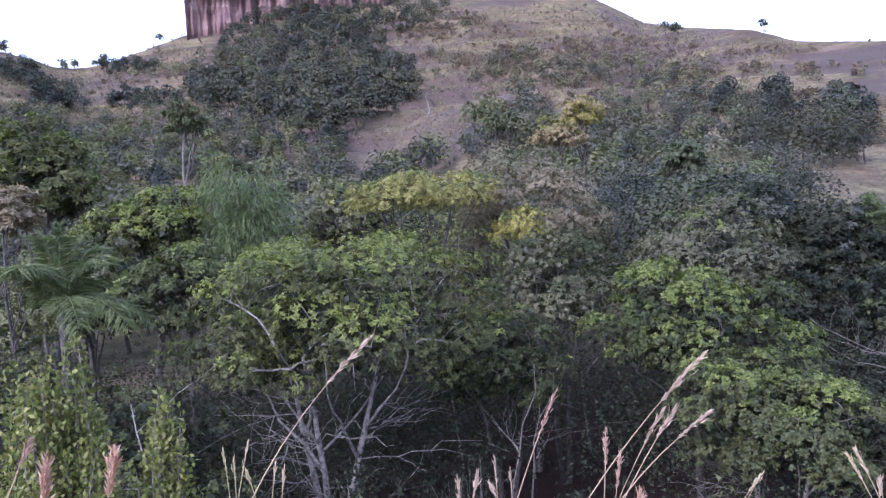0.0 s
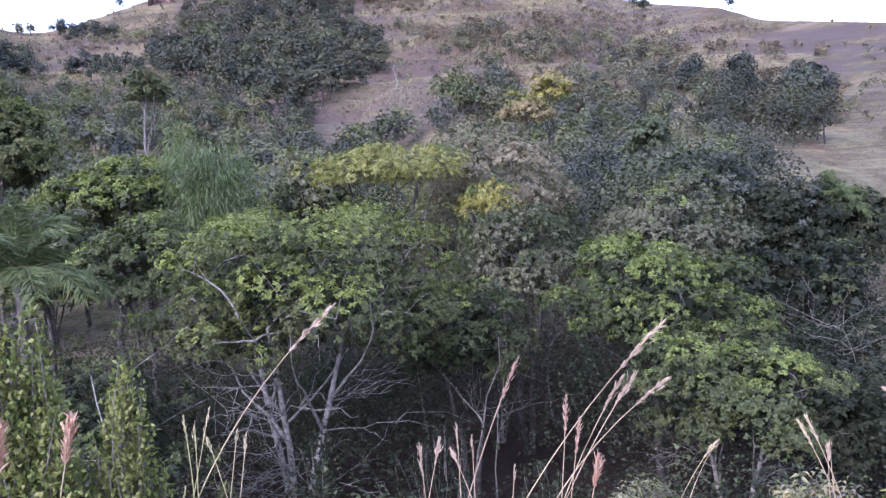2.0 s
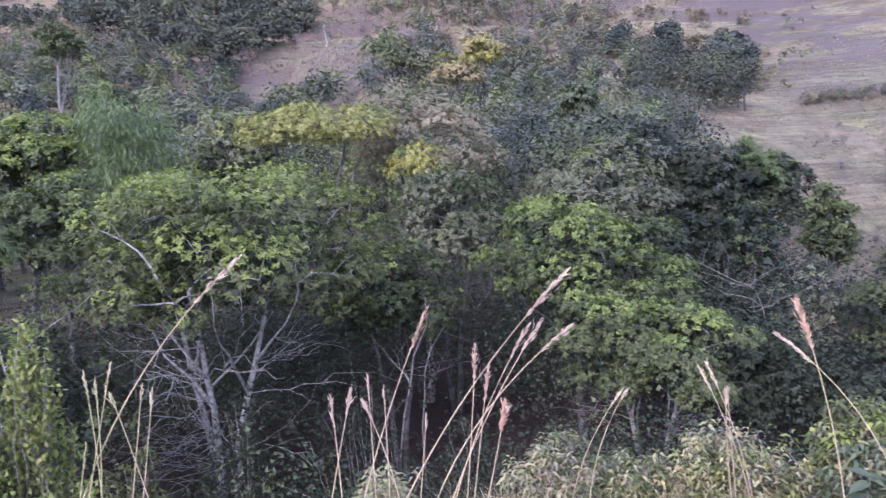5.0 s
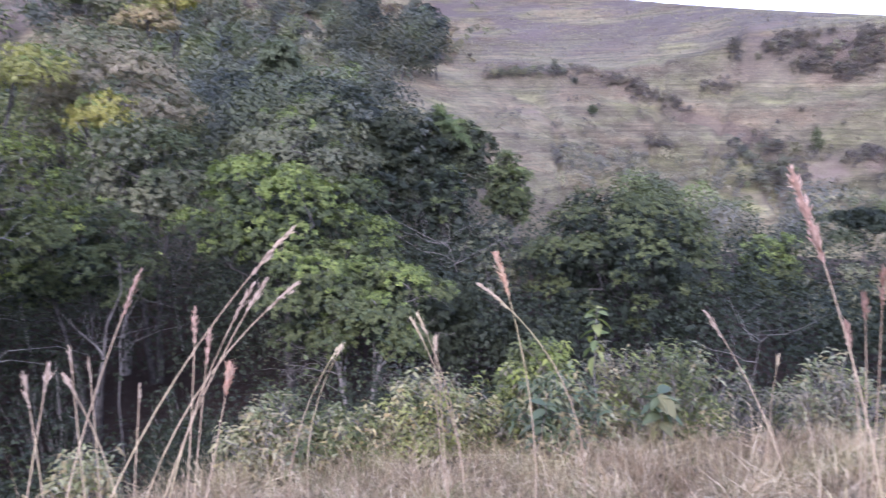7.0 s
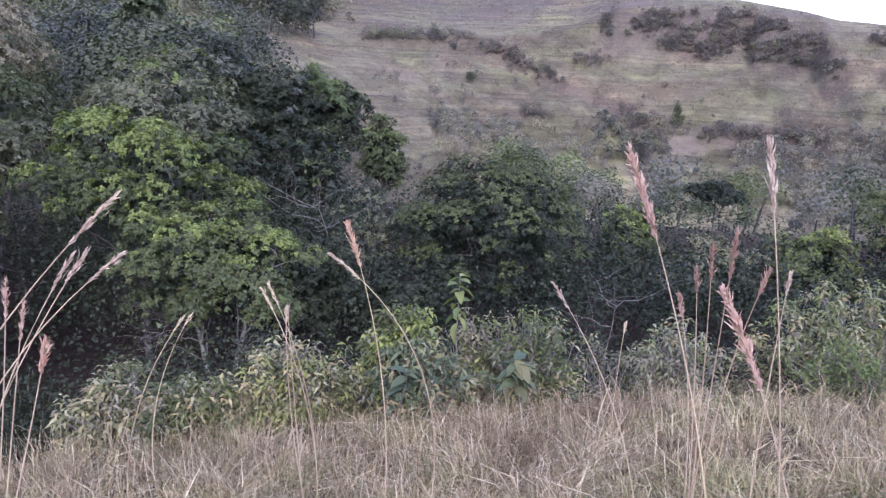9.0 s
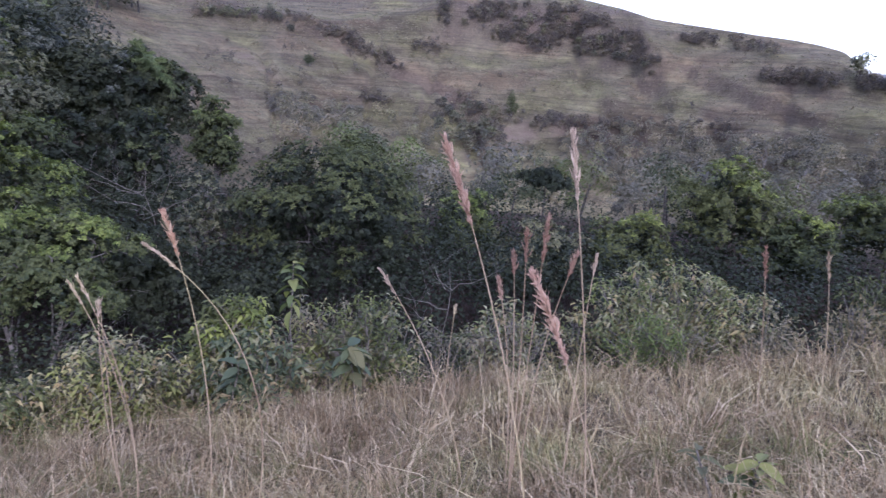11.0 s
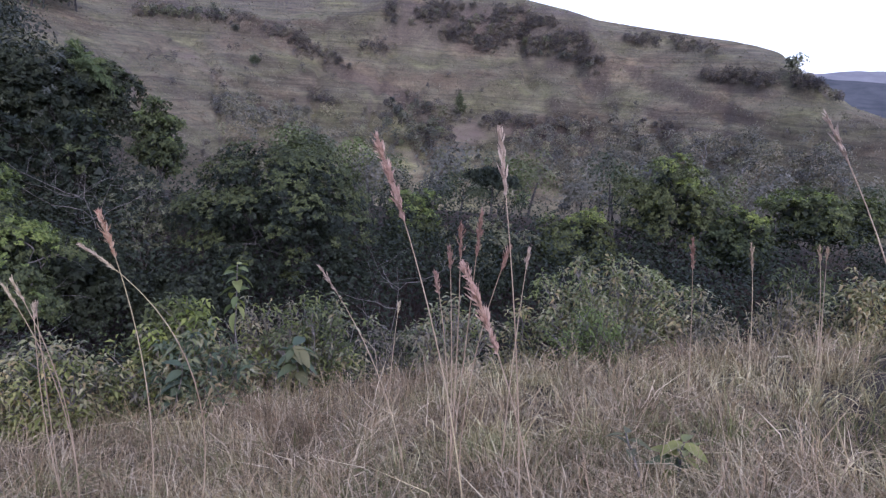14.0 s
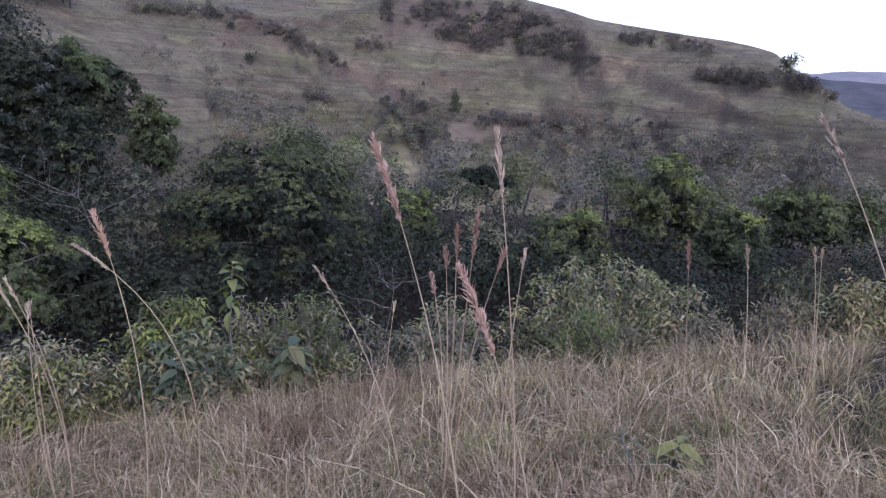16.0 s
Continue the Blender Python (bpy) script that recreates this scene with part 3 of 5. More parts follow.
    heart = mid + way * fill[:, None] * [rx, rx, rz]
    heart[:, 2] = np.maximum(heart[:, 2], mid[2] - rz * flat * rng.uniform(0.2, 0.9, n_c))
    ends = np.array([p for limb in limbs for p in limb[3:]])
    for c, r_ in zip(heart, c_r):
        k = int(np.argmin(np.linalg.norm(ends - c, axis=1) + rng.uniform(0, 0.4, len(ends)) * rx))
        s, wood = ends[k], limb_wood[k // 5]
        br = bough(rng, s, c, 0.04, 6, 0.2)
        wood.add(tube(br, np.linspace(r0 * 0.16, r0 * 0.06, 6), 4))
        for q in range(3):
            e = c + unit(rng.normal(size=3) + [0, 0, 0.5]) * r_ * 0.85
            wood.add(tube(bough(rng, br[3 + q % 3], e, 0.04, 4, 0.2), np.linspace(r0 * 0.07, r0 * 0.02, 4), 3))
    for k in range(int(bare)):
        k = int(rng.integers(len(stems_)))
        line, wood = stems_[k], stem_wood[k]
        s = line[rng.integers(3, 8)]
        a_ = math.atan2(s[1], s[0]) + rng.normal() * 0.9 if stems > 1 else rng.uniform(0, 6.28)
        e = s + np.array([math.cos(a_), math.sin(a_), rng.uniform(-0.1, 0.5)]) * rx * rng.uniform(0.3, 0.75)
        br = bough(rng, s, e, rng.uniform(-0.05, 0.14), 9, 0.3)
        wood.add(tube(br, np.linspace(0.011, 0.003, 9) * (0.6 + 0.08 * H), 3))
        for j in range(4):
            q = br[rng.integers(2, 8)]
            w = unit(e - s) + rng.normal(size=3) * 0.6
            wood.add(tube(bough(rng, q, q + w * rx * 0.2, 0.05, 5, 0.3), np.linspace(0.006, 0.002, 5) * (0.6 + 0.08 * H), 3))
    trunks = [part("trunk", w.mesh("trunk", bark_ or GREY_BARK, True), ob) for w in stem_wood]
    for w, k in zip(limb_wood, of_stem):
        part("limb", w.mesh("limb", bark_ or GREY_BARK, True), trunks[k])
    pick = rng.choice(n_c, tufts, p=c_r ** 2 / (c_r ** 2).sum())
    d = unit(rng.normal(size=(tufts, 3)))
    d[:, 2] = np.where(d[:, 2] < -0.25, -d[:, 2], d[:, 2])
    at = heart[pick] + d * c_r[pick, None] * [1.1, 1.1, min(1.0, 0.45 + rz / rx * 0.5)] * (rng.uniform(0.3, 1, (tufts, 1)) ** 0.4) + rng.normal(size=(tufts, 3)) * 0.12 * spread
    out = unit(d + 0.45 * way[pick])
    high = 0.38 * (at[:, 2] - mid[2]) / rz + 0.75 * d[:, 2] + 0.25 * (d * way[pick]).sum(1) + 0.22 * rng.normal(size=n_c)[pick] + 0.15 * rng.normal(size=tufts)
    fresh = high > np.quantile(high, 1 - share) if young else np.zeros(tufts, bool)
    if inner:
        # older leaves deep in the crown, added dark to block light and imitate shade
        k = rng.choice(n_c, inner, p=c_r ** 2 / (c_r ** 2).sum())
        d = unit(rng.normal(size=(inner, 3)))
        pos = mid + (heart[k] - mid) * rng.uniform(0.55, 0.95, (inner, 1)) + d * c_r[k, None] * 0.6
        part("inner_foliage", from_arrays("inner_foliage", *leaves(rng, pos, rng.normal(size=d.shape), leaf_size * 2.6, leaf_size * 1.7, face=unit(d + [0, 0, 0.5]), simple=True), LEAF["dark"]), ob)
    holder = ob
    for which, kind, title in ((~fresh, leaf, "crown"), (fresh, young, "young_foliage")):
        if not which.any():
            continue
        c, o = np.repeat(at[which], per, 0), np.repeat(out[which], per, 0)
        axis = rng.normal(size=c.shape) + o * 0.5 + [0, 0, 0.45]
        pos = c + unit(axis) * rng.uniform(0, 0.5, (len(c), 1)) * leaf_size + rng.normal(size=c.shape) * 0.2 * leaf_size
        face = unit(o * 0.8 + [0, 0, 0.35] + rng.normal(size=c.shape) * 0.33)
        holder = part(title, from_arrays(title, *leaves(rng, pos, axis, leaf_size, leaf_size * 0.62, 0.15, 0.2, face, True), LEAF[kind]), holder)
    return ob


def shrub(x, y, top, width, leaf="pale", label="", name="shrub", n=900, size=0.11, seed=1, group="", stemmed=9, up=0.6, narrow=0.36, young="", cone=0.35, whorl=0):
    """A bushy shrub: many stems from the ground, leaves along their upper halves; whorl: so many leaves stand out and droop from each shoot's end."""
    rng = np.random.default_rng(seed)
    z0 = float(ground_z(x, y)) - 0.05
    H = top - z0
    ob = base(name, x, y, z0, label, "shrub", group)
    wood, at, ax, fresh = Pile(), [], [], []
    for k in range(stemmed * 3):
        a_ = rng.uniform(0, 6.28)
        rr = rng.uniform(0.02, 1) ** (0.55 if cone < 0.5 else 0.9) * width / 2
        e = np.array([math.cos(a_) * rr, math.sin(a_) * rr, H * rng.uniform(0.4 if whorl else 0.6 if cone < 0.5 else 0.8, 1.0) * (1 - cone * (2 * rr / width) ** 1.3)])
        line = bough(rng, (e[0] * 0.25, e[1] * 0.25, 0), e, 0.05, 8, 0.12)
        wood.add(tube(line, np.linspace(0.011, 0.004, 8), 3))
        m = max(4, n // (stemmed * 3))
        if whorl:
            shoots = max(2, m // whorl)
            for q in range(shoots):
                i = 7 if q == 0 else int(rng.integers(3, 8))
                tip = line[i] + (0 if q == 0 else 1) * rng.normal(size=3) * [0.09, 0.09, 0.06] + [0, 0, 0.02]
                if q:
                    wood.add(tube(bough(rng, line[max(i - 1, 0)], tip, 0.05, 4, 0.1), np.linspace(0.005, 0.003, 4), 3))
                b_ = np.arange(whorl) * 2.4 + rng.uniform(0, 6.28)
                lift = np.linspace(0.9, -0.55, whorl) + rng.normal(size=whorl) * 0.15
                way = np.stack([np.cos(b_), np.sin(b_), lift], 1)
                at.append(tip + np.outer(np.linspace(0.02, -0.05, whorl), [0, 0, 1.0]) + way * 0.012)
                ax.append(way)
                fresh.append(np.full(whorl, rng.random() < 0.4))
            continue
        t = 1 - rng.uniform(0, 0.75, m) ** 1.6
        f = t * 7
        i = np.minimum(f.astype(int), 6)
        p = line[i] + (line[i + 1] - line[i]) * (f - i)[:, None] + rng.normal(size=(m, 3)) * width * 0.04
        at.append(p)
        ax.append(rng.normal(size=(m, 3)) + [0, 0, up * 0.5] + unit(e) * up)
        fresh.append(rng.random(m) < 0.4)
    at, ax = np.concatenate(at), np.concatenate(ax)
    part("branchwork", wood.mesh("branchwork", TWIG), ob)
    sel = np.concatenate(fresh) & bool(young)
    for which, kind, title in ((~sel, leaf, "foliage"), (sel, young, "young_foliage")):
        if which.any():
            face = unit(rng.normal(size=at[which].shape) * 0.35 + [0, 0, 1.0]) if whorl else None
            part(title, from_arrays(title, *leaves(rng, at[which], ax[which], size, size * narrow, 0.2, 0.45 if whorl else 0.3, face), LEAF[kind]), ob)
    return ob


def palm(x, y, top, reach, label, seed=1, n=15, leaf="frond"):
    """A feather palm: slim trunk and arching fronds of many narrow leaflets."""
    rng = np.random.default_rng(seed)
    z0 = float(ground_z(x, y)) - 0.1
    ob = base("palm_tree", x, y, z0, label, "palm")
    H = top - z0 - reach * 0.45
    trunk = Pile()
    line = bough(rng, (0, 0, 0), (0.1, 0, H), 0, 8, 0.03)
    trunk.add(tube(line, np.linspace(0.085, 0.06, 8), 9))
    part("trunk", trunk.mesh("trunk", GREY_BARK, True), ob)
    for k in range(n):
        a_ = k * 2.4 + rng.uniform(-0.2, 0.2)
        el_ = 0.3 + 1.15 * (k % 5) / 4 + rng.uniform(-0.15, 0.15)
        t = np.linspace(0, 1, 14)[:, None]
        d = np.array([math.cos(a_) * math.cos(el_), math.sin(a_) * math.cos(el_), math.sin(el_)])
        L = reach * rng.uniform(0.85, 1.1)
        rib = line[-1] + d * L * t - np.array([0, 0, 1]) * L * 0.6 * t ** 2.3 * math.cos(el_ * 0.7)
        stalk_, pl = Pile(), Pile()
        stalk_.add(tube(rib, np.linspace(0.018, 0.004, 14), 4))
        m = 210
        q = rng.uniform(0.12, 1, m) * 13
        i = np.minimum(q.astype(int), 12)
        p = rib[i] + (rib[i + 1] - rib[i]) * (q - i)[:, None]
        ahead = unit(rib[i + 1] - rib[i])
        side = unit(np.cross(ahead, [0, 0, 1.0])) * np.where(np.arange(m) % 2 == 0, 1, -1)[:, None]
        pl.add(leaves(rng, p, side + ahead * 0.7 + rng.normal(size=(m, 3)) * 0.12 + [0, 0, -0.25], reach * 0.3 * (1 - 0.4 * q / 13), reach * 0.014, 0.1, 0.35))
        fr = part("frond", stalk_.mesh("frond", LEAF[leaf], True), ob)
        part("foliage", pl.mesh("foliage", LEAF[leaf]), fr)
    return ob


def weeper(x, y, top, width, label, seed=1, leaf="feather"):
    """A clump of feathery bamboo: arching canes hung with fine leaves."""
    rng = np.random.default_rng(seed)
    z0 = float(ground_z(x, y)) - 0.1
    ob = base("bamboo_clump", x, y, z0, label, "bamboo")
    H = top - z0
    lv = Pile()
    for k in range(46):
        a_ = rng.uniform(0, 6.28)
        rr = math.sqrt(rng.random()) * width / 2
        t = np.linspace(0, 1, 12)[:, None]
        e = np.array([math.cos(a_), math.sin(a_), 0]) * rr
        hh = H * rng.uniform(0.95, 1.3)
        line = e * t ** 2 + np.array([0, 0, 1.0]) * hh * (1.22 * t - 0.22 * t ** 3 - 0.25 * t ** 6)
        cane = Pile()
        cane.add(tube(line, np.linspace(0.02, 0.004, 12), 3))
        part("cane", cane.mesh("cane", TWIG), ob)
        m = 190
        q = (1 - rng.uniform(0, 0.75, m) ** 1.3) * 11
        i = np.minimum(q.astype(int), 10)
        p = line[i] + (line[i + 1] - line[i]) * (q - i)[:, None] + rng.normal(size=(m, 3)) * 0.16
        lv.add(leaves(rng, p, rng.normal(size=(m, 3)) * 0.55 + [0, 0, -1.0] + unit(e) * 0.4, 0.24, 0.03, 0.1, 0.1))
    part("foliage", lv.mesh("foliage", LEAF[leaf]), ob)
    return ob


def blade_mesh(rng, length, width, curl, material):
    """One large leaf: a folded, curling blade with a waisted base and a pointed tip."""
    t = np.linspace(0, 1, 7)
    w = width * np.sin(np.pi * np.clip(t, 0.03, 0.985) ** 0.8) ** 0.8
    zz = -curl * length * t ** 2
    mid_ = np.stack([t * length, 0 * t, zz], 1)
    v = np.concatenate([mid_, mid_ + np.stack([0 * t, w / 2, w * 0.22], 1), mid_ - np.stack([0 * t, w / 2, -w * 0.22], 1)])
    f = []
    for k in range(6):
        f += [(k, k + 1, 8 + k, 7 + k), (k + 1, k, 14 + k, 15 + k)]
    me = from_arrays("leaf", v, np.array(f), material)
    me.polygons.foreach_set("use_smooth", np.ones(len(me.polygons), bool))
    return me


def broad_plant(x, y, tall, n, length, width, leaf, label, seed=1, second="", crowd=0.5, hang=0.0):
    """A young plant with large single leaves on a woody stem, each leaf a part of its own."""
    rng = np.random.default_rng(seed)
    z0 = float(ground_z(x, y)) - 0.03
    ob = base("broadleaf_plant", x, y, z0, label, "plant")
    stem = Pile()
    line = bough(rng, (0, 0, 0), (rng.normal() * 0.08, rng.normal() * 0.08, tall), 0, 8, 0.1)
    stem.add(tube(line, np.linspace(0.011, 0.005, 8), 6))
    part("stem", stem.mesh("stem", TWIG, True), ob)
    shapes = [blade_mesh(rng, length, width, c, LEAF[leaf]) for c in (0.15, 0.35, 0.6)]
    others = [blade_mesh(rng, length, width, c, LEAF[second]) for c in (0.2, 0.5)] if second else shapes
    for k in range(n):
        t = 1 - crowd * (k / n) ** 1.2
        f = t * 7
        i = min(int(f), 6)
        p = line[i] + (line[i + 1] - line[i]) * (f - i)
        a_ = k * 2.4 + rng.uniform(-0.3, 0.3)
        lift = rng.uniform(-0.45, 0.75) - hang
        m = Matrix.Translation(p) @ Matrix.Rotation(a_, 4, "Z") @ Matrix.Rotation(-lift, 4, "Y") @ Matrix.Rotation(rng.uniform(-0.4, 0.4), 4, "X") @ Matrix.Scale(rng.uniform(0.65, 1.15), 4)
        lf = part("leaf", (others if rng.random() < 0.3 else shapes)[k % (2 if second else 3)], ob)
        lf.matrix_local = m
    return ob


def dead_tree(x, y, top, label, seed=1, spread=0.5, n=5, thick=0.05, bark_=None):
    """A leafless pale tree: a leaning trunk and a few forked branches."""
    rng = np.random.default_rng(seed)
    z0 = float(ground_z(x, y)) - 0.1
    H = top - z0
    ob = base("dead_tree", x, y, z0, label, "dead tree")
    wood = Pile()
    line = bough(rng, (0, 0, 0), (rng.normal() * 0.15 * H, rng.normal() * 0.1 * H, H), 0, 9, 0.15)
    wood.add(tube(line, np.linspace(thick, thick * 0.25, 9), 6))
    part("trunk", wood.mesh("trunk", bark_ or PALE_BARK, True), ob)
    for k in range(n):
        s = line[rng.integers(3, 8)]
        a_ = rng.uniform(0, 6.28)
        e = s + np.array([math.cos(a_) * spread * H, math.sin(a_) * spread * H, rng.uniform(0.1, 0.45) * H]) * rng.uniform(0.5, 1)
        w = Pile()
        br = bough(rng, s, e, -0.05, 7, 0.2)
        w.add(tube(br, np.linspace(thick * 0.5, thick * 0.12, 7), 4))
        for q in range(4):
            b = br[rng.integers(2, 6)]
            w.add(tube(bough(rng, b, b + rng.normal(size=3) * [0.16, 0.16, 0.1] * H + [0, 0, 0.08 * H], 0, 5, 0.25), np.linspace(thick * 0.2, thick * 0.08, 5), 3))
        part("branch", w.mesh("branch", bark_ or PALE_BARK, True), ob)
    return ob


def leaning_branch(foot, head, thick, label, seed=1):
    """A bare pole-like branch leaning between two places, with a few stubs."""
    rng = np.random.default_rng(seed)
    a, b = np.array(foot, float), np.array(head, float)
    ob = base("leaning_branch", *foot, label, "branch")
    line = bough(rng, (0, 0, 0), b - a, 0.06, 10, 0.12)
    w = Pile()
    w.add(tube(line, np.linspace(thick, thick * 0.35, 10), 6))
    part("pole", w.mesh("pole", PALE_BARK, True), ob)
    for k in (4, 6, 8):
        t = Pile()
        t.add(tube(bough(rng, line[k], line[k] + rng.normal(size=3) * 0.35 + [0, 0, 0.2], 0.1, 5, 0.2), np.linspace(thick * 0.35, thick * 0.1, 5), 4))
        part("twig", t.mesh("twig", PALE_BARK, True), ob)
    return ob


# ---- the land ----
def land():
    rings = np.concatenate([[0.0], np.exp(np.linspace(math.log(0.5), math.log(45), 80)), np.exp(np.linspace(math.log(45), math.log(170), 190))[1:], np.exp(np.linspace(math.log(170), math.log(380), 90))[1:], np.exp(np.linspace(math.log(380), math.log(4200), 24))[1:]])
    azs = np.radians(np.concatenate([np.arange(-42, 28, 0.5), np.arange(28, 90, 0.3), np.arange(90, 98, 0.5), np.arange(98, 318, 4.0)]))
    R_, A_ = np.meshgrid(rings, azs, indexing="ij")
    X, Y = R_ * np.sin(A_), R_ * np.cos(A_)
    V = np.stack([X, Y, ground_z(X, Y)], -1).reshape(-1, 3)
    n = len(azs)
    i = np.arange(len(rings) - 1)[:, None] * n
    j = np.arange(n)[None, :]
    k = (j + 1) % n
    F = np.stack([i + j, i + n + j, i + n + k, i + k], -1).reshape(-1, 4)[:, ::-1]
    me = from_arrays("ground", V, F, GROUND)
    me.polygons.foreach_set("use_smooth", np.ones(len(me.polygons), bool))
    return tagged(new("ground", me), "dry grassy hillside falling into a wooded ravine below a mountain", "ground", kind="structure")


land()


def cliff():
    """The sandstone wall that crowns the mountain: buttresses and clefts, a ledge at its foot."""
    azs, hs = np.linspace(-17.8, -2.5, 220), np.linspace(0, 1, 40)
    A_, H_ = np.meshgrid(azs, hs, indexing="ij")
    foot = np.interp(A_, [-17.8, -13, -9, -4, 9], [15.2, 16.1, 16.9, 17.4, 18.0])
    r = 318 + 2.2 * rough(A_ * 2.2, A_ * 0, 1.0, 4, 51) + 1.2 * rough(A_ * 6, H_ * 5, 1.0, 3, 55) + 5 * H_ + 1.4 * np.sin(H_ * 21 + rough(A_, H_, 3, 2, 57))
    z = 1.6 + 318 * np.tan(np.radians(foot)) - 26 + 56 * H_ + 1.5 * rough(A_ * 3, H_ * 0, 1.0, 3, 59) * H_
    a = np.radians(A_)
    X, Y = r * np.sin(a), r * np.cos(a)
    # the near end of the wall turns back into the hill
    front = np.stack([X, Y, z], -1)
    back = front.copy()
    back[..., :2] *= 1.13
    V = np.concatenate([front.reshape(-1, 3), back.reshape(-1, 3)])
    n, m = len(azs), len(hs)
    q = np.arange(n * m).reshape(n, m)
    F = [np.stack([q[:-1, :-1], q[1:, :-1], q[1:, 1:], q[:-1, 1:]], -1).reshape(-1, 4)]
    o = n * m
    for a_, b_ in ((q[:, -1], q[:, -1] + o), (q[0, :], q[0, :] + o), (q[-1, :], q[-1, :] + o)):
        F.append(np.stack([a_[:-1], a_[1:], b_[1:], b_[:-1]], -1))
    me = from_arrays("cliff", V, np.concatenate(F), ROCK)
    me.polygons.foreach_set("use_smooth", np.ones(len(me.polygons), bool))
    return tagged(new("cliff", me), "sheer red sandstone cliff crowning the mountain", "cliff", kind="structure")


cliff()


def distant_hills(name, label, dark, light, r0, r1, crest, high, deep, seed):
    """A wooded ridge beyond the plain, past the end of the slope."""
    m, nt, b = shader(name + "_hazed_woodland")
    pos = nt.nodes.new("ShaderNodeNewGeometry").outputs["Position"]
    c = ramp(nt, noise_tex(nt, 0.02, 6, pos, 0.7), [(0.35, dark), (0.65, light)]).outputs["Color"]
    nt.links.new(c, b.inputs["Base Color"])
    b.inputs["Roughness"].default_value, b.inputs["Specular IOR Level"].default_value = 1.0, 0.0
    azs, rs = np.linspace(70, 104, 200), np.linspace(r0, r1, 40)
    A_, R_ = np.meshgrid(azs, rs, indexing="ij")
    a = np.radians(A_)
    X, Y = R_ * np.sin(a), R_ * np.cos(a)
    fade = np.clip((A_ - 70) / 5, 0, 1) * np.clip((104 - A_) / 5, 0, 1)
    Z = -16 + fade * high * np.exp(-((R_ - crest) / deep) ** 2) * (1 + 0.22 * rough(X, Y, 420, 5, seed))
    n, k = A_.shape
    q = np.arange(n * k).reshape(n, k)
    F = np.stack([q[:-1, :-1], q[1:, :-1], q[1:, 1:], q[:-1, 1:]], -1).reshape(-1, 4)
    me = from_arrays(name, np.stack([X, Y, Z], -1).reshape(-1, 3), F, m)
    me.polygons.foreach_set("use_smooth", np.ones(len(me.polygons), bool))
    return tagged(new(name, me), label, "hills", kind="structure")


# distance haze is put into these colours, bluish nearer and pale lavender farther
distant_hills("wooded_hills", "wooded hills far beyond the plain, tinted bluish for haze", (0.075, 0.078, 0.082), (0.12, 0.12, 0.122), 1100, 2050, 1600, 60, 250, 31)
distant_hills("distant_ridge", "ridge on the horizon, coloured pale lavender for haze", (0.19, 0.185, 0.19), (0.25, 0.24, 0.24), 2050, 3000, 2500, 99, 300, 37)


# ---- far woods and scrub on the slopes ----
def far_wood(name, label, leaf, spots, size, leaf_size=0.5, per=90, seed=1, trunks=False):
    """Distant trees that nobody could count, each a ragged crown of leaf clumps on the slope. spots: x, y rows."""
    rng = np.random.default_rng(seed)
    n = len(spots)
    s = size * rng.uniform(0.55, 1.35, n)
    z = ground_z(spots[:, 0], spots[:, 1])
    lobes = 6
    lc = unit(rng.normal(size=(n, lobes, 3)) + [0, 0, 0.3]) * 0.36 + [0, 0, 0.8]
    which = rng.integers(0, lobes, (n, per))
    c = unit(rng.normal(size=(n, per, 3)))
    c[..., 2] = np.where(c[..., 2] < -0.35, -c[..., 2], c[..., 2])
    c = lc[np.arange(n)[:, None], which] + c * 0.4
    pos = np.concatenate([spots, z[:, None]], 1)[:, None] + c * s[:, None, None] * [0.55, 0.55, 0.62]
    axis = rng.normal(size=(n * per, 3)) + (c - [0, 0, 0.6]).reshape(-1, 3) * 0.8
    face = c - lc[np.arange(n)[:, None], which]
    face = unit(face.reshape(-1, 3) + [0, 0, 0.1] + rng.normal(size=(n * per, 3)) * 0.12)
    v, f = leaves(rng, pos.reshape(-1, 3), axis, np.repeat(leaf_size * (s / size) ** 0.5, per), leaf_size * 0.85, 0.3, 0.3, face, True)
    ob = tagged(new(name, from_arrays(name, v, f, LEAF[leaf], np.repeat(rng.uniform(0.03, 1, n), per * 3))), label, "woodland", kind="stuff")
    if trunks:
        p = Pile()
        for k in range(0, n, 2 if n > 30 else 1):
            b = np.array([*spots[k], z[k] - 0.2])
            p.add(tube(bough(rng, b, b + [rng.normal() * 0.2, rng.normal() * 0.2, s[k] * 0.55], 0, 4, 0.1), np.linspace(0.03, 0.015, 4) * size, 3))
        part("trunks", p.mesh("trunks", GREY_BARK), ob)
    return ob


def patch(rng, x, y, along, across, turn, n):
    """Spots scattered through an oval on the ground; turn: degrees of its long side from the x axis."""
    u = rng.normal(size=(n, 2)) * 0.5
    a = radians(turn)
    return np.stack([x + u[:, 0] * along * math.cos(a) - u[:, 1] * across * math.sin(a), y + u[:, 0] * along * math.sin(a) + u[:, 1] * across * math.cos(a)], 1)


def fan(rng, a0, a1, r0, r1, n, keep=None):
    """Spots in a sector round the viewpoint's hill, denser where keep says."""
    a = np.radians(rng.uniform(a0, a1, n))
    r = np.exp(rng.uniform(math.log(r0), math.log(r1), n))
    s = np.stack([r * np.sin(a), r * np.cos(a)], 1)
    # the grassy spur stays open
    s = s[~((a > radians(-7)) & (a < radians(6)) & (r > 112) & (r < 170))]
    return s if keep is None else s[keep(s[:, 0], s[:, 1])]


